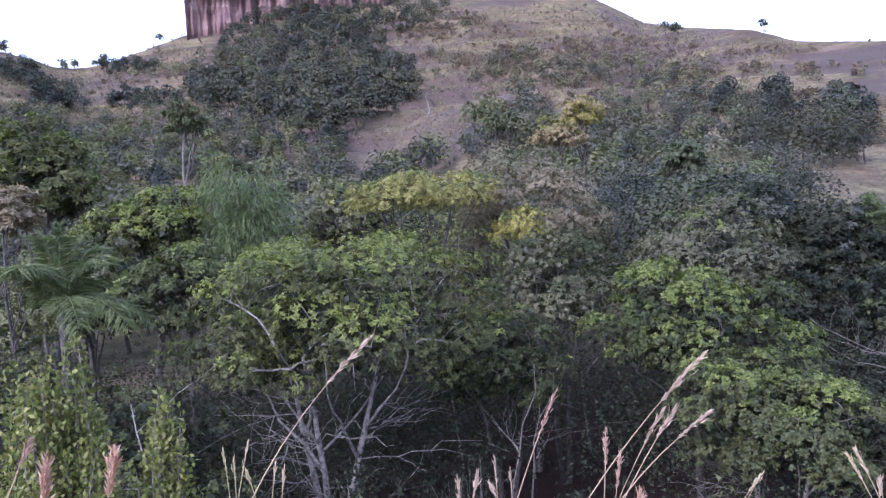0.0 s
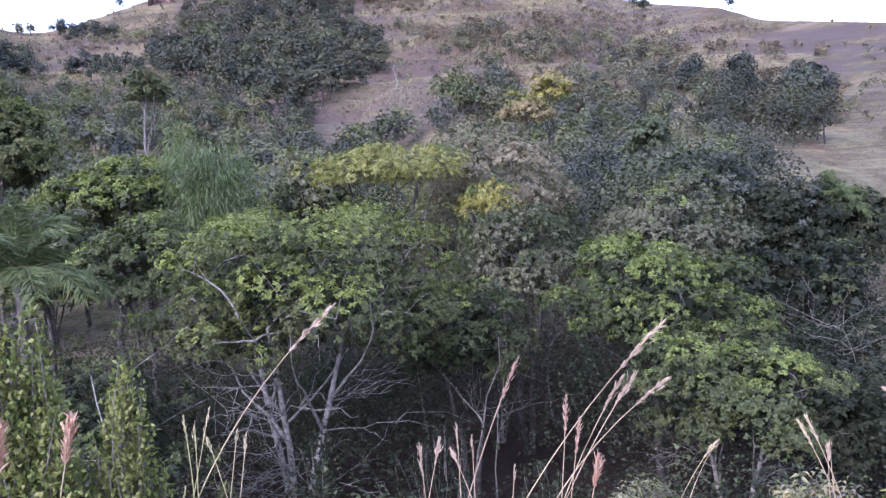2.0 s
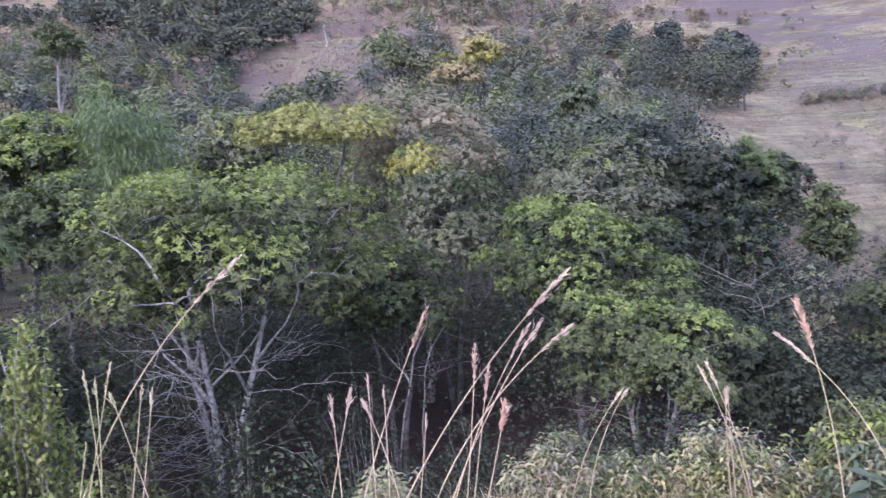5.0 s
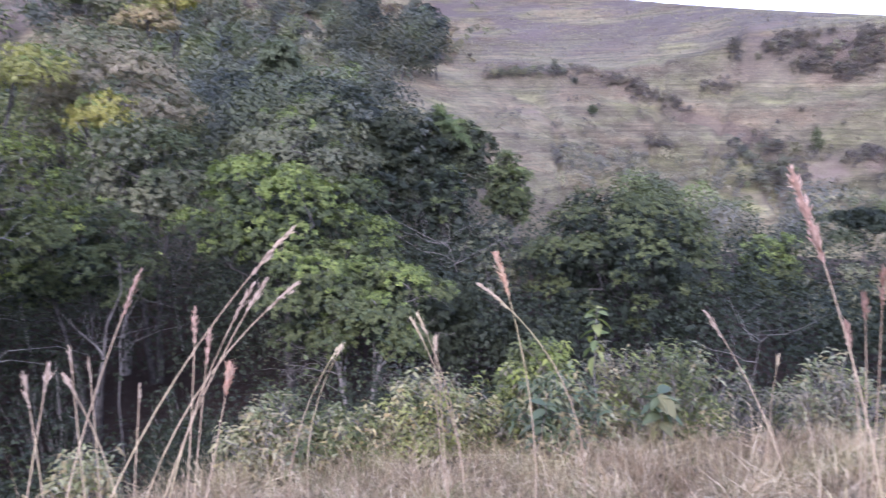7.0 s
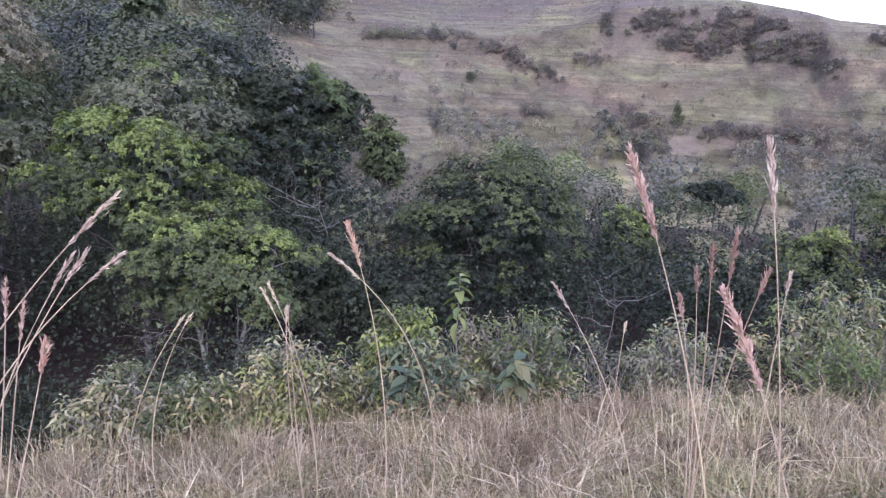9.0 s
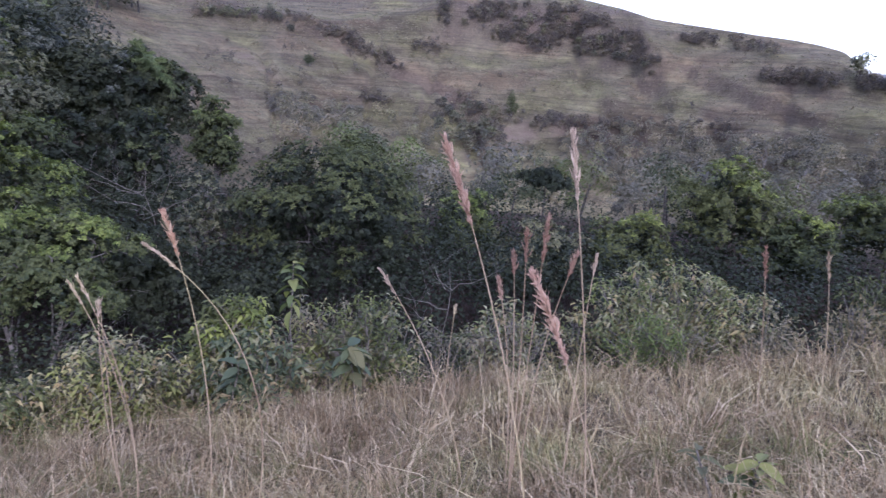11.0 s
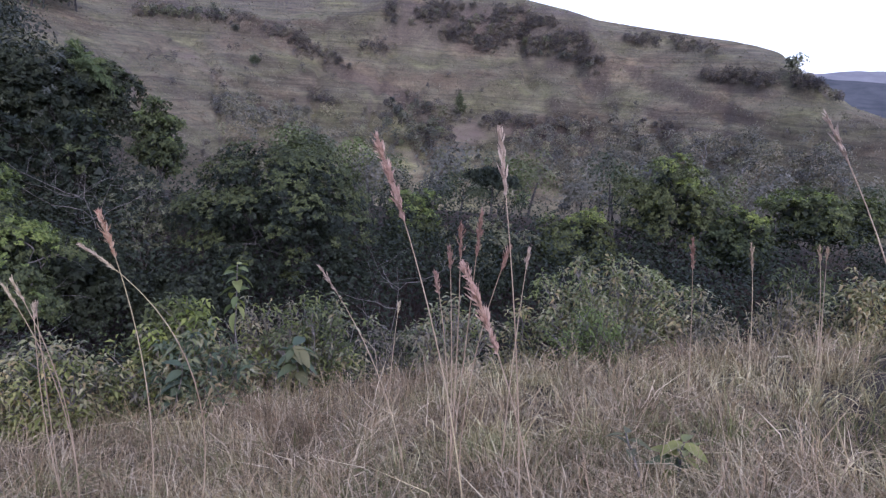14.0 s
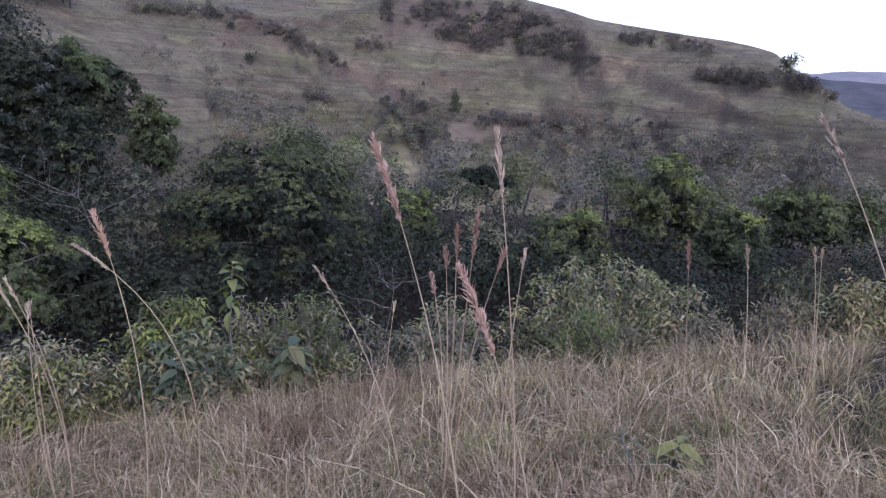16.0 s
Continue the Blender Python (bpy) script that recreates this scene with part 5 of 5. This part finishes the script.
stalk((4.91, 3.51), (4.930, 3.490, -0.460), (4.940, 3.480, -0.290), 0.1, PALE_PLUME, 127)
# ---- large-leaved plants and dead wood ----
broad_plant(4.95, 5.48, 1.53, 18, 0.19, 0.1, "frond", "tall sapling with large drooping pale green leaves", 91, "lime", 0.35, 0.45)
broad_plant(4.64, 4.28, 0.77, 22, 0.2, 0.1, "big", "plant with large drooping dark and yellow leaves", 92, "bronze", 0.4, 0.45)
broad_plant(3.96, 5.24, 0.64, 18, 0.17, 0.09, "big", "dark broad-leaved plant at the grass edge", 93, "", 0.6)
broad_plant(4.37, 5.31, 0.54, 14, 0.16, 0.08, "big", "dark broad-leaved plant at the grass edge", 94, "", 0.6)
broad_plant(3.74, 0.74, 0.36, 12, 0.15, 0.075, "lime", "young plant with large ribbed leaves in the dry grass", 95, "big", 0.55, 0.1)
broad_plant(3.66, 0.86, 0.4, 6, 0.13, 0.05, "bronze", "small plant with upright bronze leaves in the dry grass", 96, "", 0.35, -0.3)
leaning_branch((-2.38, 7.22, -3.61), (-3.26, 7.53, 0.13), 0.017, "pale bare branch leaning over the undergrowth", 121)
dead_tree(33.01, 8.66, -0.38, "leafless pale tree on the slope", 97, 0.3, 3, 0.035)
dead_tree(32.24, 7.67, -1.24, "leafless pale sapling on the slope", 98, 0.5, 3, 0.03)
dead_tree(9.57, 7.3, -1.5, "grey leafless bush at the ravine", 99, 0.5, 9, 0.014, TWIG)
dead_tree(9.14, 14.27, -0.79, "grey leafless tree in the ravine", 100, 0.5, 9, 0.02, TWIG)
dead_tree(3.51, 19.69, 1.62, "pale leafless trunk among the ravine trees", 101, 0.2, 4, 0.04)
dead_tree(-0.18, 17.0, 1.59, "pale leafless tree leaning in the ravine", 102, 0.6, 6, 0.035, TWIG)
dead_tree(0.69, 12.98, -0.63, "pale crooked sapling in the ravine", 103, 0.2, 3, 0.025, TWIG)
dead_tree(1.28, 13.14, -0.9, "pale crooked sapling in the ravine", 104, 0.2, 3, 0.022, TWIG)
dead_tree(-1.26, 149.99, 30.48, "pale bare trunk on the far slope", 105, 0.2, 3, 0.2)
def slope_bush(az, el, tall, wide, leaf, label, seed, **more):
    """A bush alone on the slope; tall, wide: metres."""
    (x, y), = seen_from_hill(az, el)
    return shrub(x, y, float(ground_z(x, y)) + tall, wide, leaf, label, seed=seed, **more)


slope_bush(41.2, 0.0, 1.7, 1.7, "far_green", "round bush alone on the pasture", 106, n=900, size=0.2)
slope_bush(56.3, -2.6, 3.0, 1.9, "far_green", "dark pointed bush beside the gully", 107, n=1400, size=0.2, cone=0.75)
slope_bush(39.8, 2.2, 1.2, 1.2, "far_dark", "small round bush on the pasture", 108, n=500, size=0.18)
slope_bush(30.05, 6.4, 3.0, 3.4, "far_green", "rounded bush on the slope ledge", 109, n=900, size=0.3)
# ---- dry grass of the shoulder ----
def meadow(name, label, tussocks, each, material, tall, wide, seed, a0, a1, r0, r1, broad, flop, over=0.6):
    """Tussocks of grass: blades that lean out from each tussock's heart and droop."""
    rng = np.random.default_rng(seed)
    m = tussocks * 3
    a = np.radians(rng.uniform(a0, a1, m))
    r = np.exp(rng.uniform(math.log(r0), math.log(r1), m))
    x, y = r * np.sin(a), r * np.cos(a)
    ok = (r < np.interp(np.degrees(a), BEAR, EDGE) + over * rng.uniform(-0.5, 1.5, m)) & (rough(x, y, 0.8, 2, seed) > -0.62)
    x, y = x[ok][:tussocks], y[ok][:tussocks]
    k = len(x)
    size = rng.uniform(0.65, 1.3, k)
    tip = rng.normal(size=(k, 2)) * 0.25
    a = rng.uniform(0, 6.283, (k, each))
    off = np.sqrt(rng.random((k, each)))
    bx = x[:, None] + np.cos(a) * off * broad * size[:, None]
    by = y[:, None] + np.sin(a) * off * broad * size[:, None]
    at = np.stack([bx.ravel(), by.ravel(), ground_z(bx, by).ravel() - 0.02], 1)
    n = len(at)
    h = (tall * size[:, None] * rng.uniform(0.45, 1.2, (k, each)) * (1 - 0.3 * off)).ravel()[:, None]
    a = a + rng.normal(size=a.shape) * 0.8
    out = np.stack([np.cos(a) + tip[:, :1], np.sin(a) + tip[:, 1:], 0 * a], -1).reshape(-1, 3)
    lean = (0.12 + off * rng.uniform(0.1, 1.0, (k, each))).ravel()[:, None] * flop
    side = unit(np.cross(out, [0, 0, 1.0]) + rng.normal(size=(n, 3)) * 0.5)
    up = np.array([[0, 0, 1.0]])
    curl = rng.uniform(0, 1, (n, 1)) ** 2 * lean
    p = [at, at + h * (up * 0.6 + out * lean * 0.36), at + h * (up * (0.98 - 0.75 * curl) + out * lean * 1.1)]
    p[1] = p[1] + rng.normal(size=(n, 3)) * h * [0.11, 0.11, 0.04]
    p[2] = p[2] + rng.normal(size=(n, 3)) * h * [0.2, 0.2, 0.1]
    w = wide * rng.uniform(0.5, 1.4, n)[:, None]
    v = np.stack([p[0] - side * w, p[0] + side * w, p[1] - side * w, p[1] + side * w, p[2]], 1).reshape(-1, 3)
    i = np.arange(n)[:, None] * 5
    f = np.stack([i + [t] for t in ((0, 1, 3), (0, 3, 2), (2, 3, 4))], 1).reshape(-1, 3)
    return tagged(new(name, from_arrays(name, v, f, material)), label, "grass", kind="stuff")


meadow("dry_grass", "tangled dry straw-coloured grass tussocks on the slope", 1420, 76, STRAW, 0.33, 0.0025, 201, -40, 100, 1.3, 9.5, 0.1, 1.7)
meadow("fallen_straw", "loose curled straw blades between the tussocks", 1300, 40, STRAW, 0.24, 0.0026, 204, -40, 100, 1.3, 9.5, 0.3, 2.3)
meadow("seeding_grass", "thin pale seeding grass rising above the sward", 360, 8, STEM, 0.72, 0.0014, 202, -40, 100, 1.6, 9.5, 0.12, 0.6)
meadow("olive_grass", "olive green grass blades among the straw", 520, 40, GREEN_GRASS, 0.33, 0.0026, 203, -40, 100, 1.3, 9.5, 0.14, 1.1)

meadow("dry_weeds", "tall dry weeds and straw among the rim shrubs", 300, 12, STRAW, 0.46, 0.0022, 207, 6, 88, 5.2, 8.2, 0.12, 0.5, 0.9)
meadow("rear_grass", "dry grass on the slope behind the viewpoint", 700, 26, STRAW, 0.42, 0.0036, 205, 100, 320, 0.7, 9.0, 0.2, 1.4)
meadow("trodden_grass", "flattened dry grass underfoot", 160, 30, STRAW, 0.2, 0.003, 206, -180, 180, 0.15, 1.5, 0.16, 2.0)


def pasture(name, label, n, az, low, high, scale, seed):
    """Short grass tufts over the open slopes."""
    rng = np.random.default_rng(seed)
    s = belt(rng, az, low, high, n, 0.3, 2.5, seed)
    s = s + rng.normal(size=s.shape) * 0.4
    r = np.hypot(s[:, 0], s[:, 1])
    p = np.repeat(np.concatenate([s, ground_z(s[:, 0], s[:, 1])[:, None] - 0.02], 1), 3, 0) + rng.normal(size=(len(s) * 3, 3)) * [0.12, 0.12, 0]
    size = np.repeat(scale * r * rng.uniform(0.6, 1.4, len(r)), 3)
    v, f = leaves(rng, p, rng.normal(size=p.shape) * 0.6 + [0, 0, 0.8], size, size * 0.5, 0.3, 0.4, None, True)
    return tagged(new(name, from_arrays(name, v, f, PASTURE)), label, "grass", kind="stuff")


pasture("pasture_grass", "short dry grass tufts on the hillside pasture", 17000, (27, 40, 50, 60, 70, 78, 86), (-6, -8, -9, -9, -9, -9, -8), (7, 8, 7, 6, 4.2, 3, -0.8), 0.0021, 211)
pasture("mountain_grass", "dry grass tufts on the mountain's ledges", 13000, (-31, -24, -18, -8, 0, 8, 14, 20, 27), (8, 8, 9, 7.5, 6.5, 6.5, 6.5, 6.5, 6.5), (13.8, 12.9, 15, 12, 16, 16.5, 15, 13, 11), 0.0026, 213)

# ---- woods and scrub of the slopes ----
rng = np.random.default_rng(301)


def wooded(size, seed, bar):
    return lambda x, y: rough(x, y, size, 3, seed) > bar


for leaf, near, middle, far_, word in (("green", 30, 110, 120, "mixed green"), ("grey", 24, 100, 120, "grey-green"), ("dark", 22, 90, 100, "dark green")):
    k = len(leaf)
    far_wood("ravine_wood", word + " trees crowding the upper ravine", leaf, fan(rng, -36, 22, 27, 48, near), 4.2, 0.15, 1900, 311 + k, True)
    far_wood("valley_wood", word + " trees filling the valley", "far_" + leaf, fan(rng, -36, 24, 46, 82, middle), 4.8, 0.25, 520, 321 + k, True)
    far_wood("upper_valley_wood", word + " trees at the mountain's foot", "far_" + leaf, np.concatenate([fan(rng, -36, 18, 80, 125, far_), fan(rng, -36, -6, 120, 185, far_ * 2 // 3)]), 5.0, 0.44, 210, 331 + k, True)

for leaf, k in (("heath", 353), ("far_green", 354)):
    far_wood("foot_wood", "mixed scrubby trees at the foot of the pasture slope", leaf, fan(rng, 42, 88, 31, 52, 44), 2.7, 0.13, 500, k, True)
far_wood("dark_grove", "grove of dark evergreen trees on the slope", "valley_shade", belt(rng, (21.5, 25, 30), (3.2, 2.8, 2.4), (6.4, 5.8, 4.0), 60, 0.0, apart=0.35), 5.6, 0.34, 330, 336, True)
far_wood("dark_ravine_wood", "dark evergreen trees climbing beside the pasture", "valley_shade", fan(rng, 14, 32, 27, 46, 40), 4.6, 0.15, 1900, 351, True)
far_wood("dark_valley_wood", "dark evergreen trees under the far meadow", "far_dark", fan(rng, 14, 30, 46, 75, 34), 5.0, 0.22, 900, 352, True)


def undergrowth(name, label, leaf, a0, a1, r0, r1, n, tall, size, seed):
    """Tangled leafy growth over the ravine's floor and banks, too dense to pick apart."""
    rng = np.random.default_rng(seed)
    m = n // 100
    a, r = np.radians(rng.uniform(a0, a1, m)), np.sqrt(rng.uniform(r0 ** 2, r1 ** 2, m))
    ok = r > np.interp(np.degrees(a), BEAR, EDGE) + 1.5
    # a shaded hollow of bare red earth stays open
    ok &= ~((a > radians(0.5)) & (a < radians(9)) & (r > 8) & (r < 17) & (rng.random(m) < 0.85))
    if leaf != "dark":
        ok &= ~((a > radians(-3)) & (a < radians(15)) & (r < 20))
    x, y = (r * np.sin(a))[ok], (r * np.cos(a))[ok]
    h = tall * (0.55 + 0.6 * rng.random(len(x)))
    c = np.stack([x, y, ground_z(x, y) + h * 0.62], 1)
    d = unit(rng.normal(size=(len(x), 100, 3)))
    d[..., 2] = np.where(d[..., 2] < -0.3, -d[..., 2], d[..., 2])
    p = c[:, None] + d * np.stack([0.62 + 0 * h, 0.62 + 0 * h, h * 0.42], 1)[:, None] * rng.uniform(0.6, 1.08, (len(x), 100, 1))
    ax = d + rng.normal(size=d.shape) * 0.8 + [0, 0, 0.3]
    face = unit(d * 0.8 + [0, 0, 0.3] + rng.normal(size=d.shape) * 0.3).reshape(-1, 3)
    v, f = leaves(rng, p.reshape(-1, 3), ax.reshape(-1, 3), size, size * 0.6, face=face, simple=True)
    return tagged(new(name, from_arrays(name, v, f, LEAF[leaf])), label, "undergrowth", kind="stuff")


undergrowth("undergrowth", "low leafy undergrowth on the ravine's near bank", "dark", -38, 34, 6, 12.5, 80000, 1.2, 0.055, 341)
undergrowth("green_undergrowth", "green leafy saplings among the undergrowth", "green", -38, 34, 7, 22, 10000, 2.0, 0.07, 342)
undergrowth("grey_undergrowth", "grey-green brush among the undergrowth", "grey", -38, 34, 12, 22, 10000, 2.2, 0.075, 343)
undergrowth("tall_undergrowth", "tall dark saplings filling the ravine", "dark", -38, 34, 13, 23, 100000, 3.4, 0.09, 345)
undergrowth("low_undergrowth", "low dark undergrowth beyond the rim", "dark", 34, 98, 10, 15, 30000, 1.2, 0.085, 344)
undergrowth("ravine_saplings", "dark leafy saplings below the pasture", "dark", 32, 98, 14, 23, 64000, 2.5, 0.1, 346)
far_wood("mountain_scrub", "low scrub dotted over the mountain's ledges", "scrub", fan(rng, -34, 34, 130, 330, 900, wooded(26, 361, 0.3)), 1.7, 0.4, 40, 362)
far_wood("grey_mountain_scrub", "grey-green bushes dotted over the mountain's ledges", "far_grey", fan(rng, -34, 34, 130, 330, 900, wooded(30, 363, 0.35)), 2.0, 0.4, 40, 364)
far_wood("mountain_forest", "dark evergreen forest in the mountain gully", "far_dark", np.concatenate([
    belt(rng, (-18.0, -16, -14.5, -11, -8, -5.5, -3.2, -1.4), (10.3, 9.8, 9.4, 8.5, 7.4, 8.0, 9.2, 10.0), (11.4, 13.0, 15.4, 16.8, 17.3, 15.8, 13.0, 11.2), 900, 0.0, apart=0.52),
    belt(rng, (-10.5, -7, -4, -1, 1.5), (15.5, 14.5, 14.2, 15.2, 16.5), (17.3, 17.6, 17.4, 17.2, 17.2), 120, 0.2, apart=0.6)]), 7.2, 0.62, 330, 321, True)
far_wood("grey_valley_brush", "grey-green brush and small trees on the lower slopes", "far_grey", np.concatenate([
    belt(rng, (9, 15, 20, 24), (3.5, 3.8, 3.4, 3.0), (8.0, 8.3, 7.8, 6.0), 90, 0.2, apart=0.3),
    belt(rng, (-31, -24, -18, -12), (5, 5, 5.5, 5.5), (9.8, 9.6, 9.8, 8.6), 100, 0.25, apart=0.3)]), 4.4, 0.36, 200, 337, True)
far_wood("green_valley_brush", "dull green small trees on the lower slopes", "far_green", np.concatenate([
    belt(rng, (-31, -24, -18, -10, -7), (4, 4, 4.5, 4.5, 5), (9.4, 9.2, 9.4, 8.2, 7.0), 100, 0.25, apart=0.3),
    belt(rng, (8, 14, 22), (3.0, 3.2, 3.0), (6.5, 7.0, 6.4), 36, 0.2, apart=0.4)]), 4.6, 0.36, 200, 338, True)
far_wood("scattered_forest", "dark trees strung along the mountain's foot", "far_dark", np.concatenate([
    belt(rng, (-28, -24.1, -19.4, -14.6), (10.1, 9.9, 10.1, 10.3), (11.7, 10.9, 11.1, 11.5), 90, 0.45),
    belt(rng, (-30.5, -28.1, -27.2), (11.9, 11.6, 10.7), (13.2, 12.9, 11.9), 40, 0.1),
    belt(rng, (-24, -22, -19.9), (12.55, 12.5, 12.65), (12.9, 13.2, 13.2), 30, 0.2),
    belt(rng, (20.5, 25.4, 30), (7.0, 6.2, 5.0), (8.6, 7.5, 6.6), 70, 0.5)]), 4.6, 0.5, 200, 329, True)
far_wood("grey_mountain_trees", "grey-green trees scattered on the mountain", "far_grey", np.concatenate([
    patch(rng, -29, 205, 17.6, 32.6, 8, 30),
    patch(rng, -7, 236, 13.1, 29.2, 2, 12),
    patch(rng, 18, 204, 9.2, 6.0, -5, 14),
    patch(rng, 33, 189, 22.2, 6.8, -10, 40),
    patch(rng, 57, 196, 15.1, 8.1, -16, 34),
    patch(rng, -81, 249, 23.3, 9.5, 18, 12),
    patch(rng, -4, 288, 17.3, 12.3, 1, 18),
    patch(rng, 48, 156, 13.3, 12.0, -17, 26),
    patch(rng, 38, 147, 6.4, 7.0, -15, 20)]), 5, 0.5, 160, 322, True)
far_wood("slope_scrub", "dull brown scrub on the scarps and ledges of the slope", "scrub", np.concatenate([
    belt(rng, (50.3, 53, 55, 57.7, 60, 62.3, 64.8, 67.0), (3.6, 2.9, 2.5, 1.9, 1.7, 2.1, 1.4, 0.3), (4.8, 5.0, 5.1, 5.1, 5.0, 4.6, 3.4, 1.2), 820, 0.6),
    belt(rng, (67.8, 71, 74.2), (3.1, 3.05, 2.7), (3.6, 3.7, 3.25), 110, 0.45),
    belt(rng, (73.4, 76, 78.6), (0.75, 0.7, 0.4), (1.4, 1.5, 1.05), 130, 0.3),
    belt(rng, (79.3, 80.6, 82.4), (0.7, 0.6, 0.1), (1.5, 1.2, 0.5), 80, 0.3),
    belt(rng, (32.4, 36.3, 40.5, 43.6, 45.7, 48), (2.5, 2.7, 2.6, 1.4, 0.3, -0.2), (3.2, 3.3, 3.3, 2.3, 1.2, 0.4), 240, 0.62),
    belt(rng, (44.7, 46, 47.5), (-2.4, -2.7, -2.9), (-1.9, -2.1, -2.4), 30, 0.3),
    belt(rng, (50.5, 53.5, 56), (-3.9, -5.6, -5.2), (-2.2, -1.7, -2.6), 130, 0.45),
    belt(rng, (56, 60.3, 63, 67.5), (-3.9, -3.5, -3.5, -3.5), (-3.2, -2.8, -2.9, -2.8), 110, 0.5),
    belt(rng, (47, 49.5, 52), (1.4, 1.2, 0.8), (2.1, 2.0, 1.7), 40, 0.5),
    belt(rng, (67.5, 70, 72.6), (-4.8, -4.4, -4.2), (-2.4, -2.0, -2.6), 60, 0.5),
    belt(rng, (34, 60, 84), (-7, -6, -5), (2, 0, -1.5), 130, 0.5)]), 1.15, 0.15, 60, 323, False)
far_wood("dark_slope_scrub", "dark bushes crowding the clefts of the slope", "far_grey", np.concatenate([
    belt(rng, (50.8, 53, 55.2), (-4.8, -6.0, -5.0), (-2.4, -2.2, -3.0), 34, 0.3),
    belt(rng, (33, 36.3, 39), (2.6, 2.7, 2.7), (3.1, 3.2, 3.2), 24, 0.3),
    belt(rng, (55, 58, 60), (-7.6, -7.9, -7.6), (-6.0, -5.8, -6.2), 26, 0.2),
    belt(rng, (52, 60, 66.8), (3.2, 2.1, 0.6), (4.4, 4.4, 1.6), 26, 0.4)]), 1.7, 0.2, 110, 328, False)
far_wood("grey_slope_scrub", "grey leafless scrub on the pasture", "heath", np.concatenate([
    belt(rng, (60.5, 64, 68, 71.5), (-8.0, -8.0, -7.8, -7.0), (-4.6, -3.2, -2.8, -4.0), 190, 0.3),
    belt(rng, (71.5, 76, 80, 84), (-7.0, -6.8, -6.6, -6.4), (-3.8, -3.4, -3.2, -3.6), 170, 0.4),
    belt(rng, (38.5, 41, 45), (-6.0, -6.2, -6.4), (-3.2, -3.0, -3.8), 90, 0.35),
    belt(rng, (45, 52), (-6.5, -7.5), (-3.5, -4.5), 40, 0.5)]), 2.0, 0.16, 130, 324, False)
far_wood("ridge_end_bushes", "thin bushes at the end of the ridge", "far_grey", belt(rng, (78.9, 80.3), (1.5, 0.9), (2.2, 1.5), 4), 2.0, 0.3, 90, 330, True)
far_wood("ridge_scrub", "dull scrub in bands under the ridge", "scrub", np.concatenate([
    patch(rng, 42, 235, 11.9, 8.8, -10, 30),
    patch(rng, 24, 268, 8.0, 6.7, -5, 10),
    patch(rng, 88, 217, 25.4, 2.1, -22, 50),
    patch(rng, 65, 200, 13.9, 2.5, -18, 40),
    patch(rng, 29, 203, 12.7, 6.5, -8, 24),
    patch(rng, 69, 145, 14.3, 1.5, -25, 30),
    patch(rng, 59, 110, 6.4, 2.3, -28, 30),
    patch(rng, 70, 274, 13.6, 12.3, -14, 14)]), 2.0, 0.3, 80, 325, False)
far_wood("grey_ridge_scrub", "grey-green scrub on the slope's ledges", "far_grey", np.concatenate([
    patch(rng, 59, 111, 7.0, 3.9, -28, 40),
    patch(rng, 60, 143, 8.1, 2.3, -23, 30),
    patch(rng, 53, 146, 6.5, 2.0, -20, 24),
    patch(rng, 52, 110, 4.9, 3.0, -26, 36)]), 2.0, 0.26, 110, 326, False)
far_wood("skyline_trees", "small wind-shaped trees on the skyline", "far_dark", np.concatenate([
    patch(rng, -136, 278, 3.4, 2.4, 26, 3),
    patch(rng, -150, 269, 5.7, 2.5, 29, 2),
    patch(rng, -124, 284, 4.4, 2.4, 24, 2),
    patch(rng, -108, 306, 3.1, 2.5, 19, 1),
    patch(rng, 90, 279, 3.6, 3.8, -18, 3),
    patch(rng, 109, 248, 2.0, 2.5, -24, 1)]), 4.5, 0.55, 260, 327, True)
far_wood("mountain_brush", "dull dark brush in bands across the mountain's ledges", "scrub", np.concatenate([
    belt(rng, (4.5, 10.1, 14.2, 19.4), (11.1, 11.6, 11.4, 11.3), (12.9, 13.5, 13.5, 12.3), 360, 0.45),
    belt(rng, (3.8, 9.9, 17.2, 20.3), (8.0, 7.9, 8.4, 7.6), (9.4, 9.3, 9.7, 8.9), 240, 0.5),
    belt(rng, (-2.6, 0.5, 4.4), (14.8, 14.3, 14.8), (16.7, 16.8, 16.0), 200, 0.4),
    belt(rng, (21, 25.4, 30.7), (7.3, 6.2, 4.7), (8.6, 7.4, 6.8), 170, 0.5),
    belt(rng, (12, 18, 24, 30), (10.2, 9.9, 9.4, 8.4), (10.8, 10.6, 10.0, 8.9), 150, 0.55),
    belt(rng, (-26, -20, -16), (11.6, 12.0, 12.9), (12.1, 12.5, 13.8), 70, 0.5),
    belt(rng, (-1, 4, 8), (12.0, 12.4, 12.8), (13.0, 13.4, 13.6), 90, 0.55)]), 1.9, 0.3, 60, 333, False)
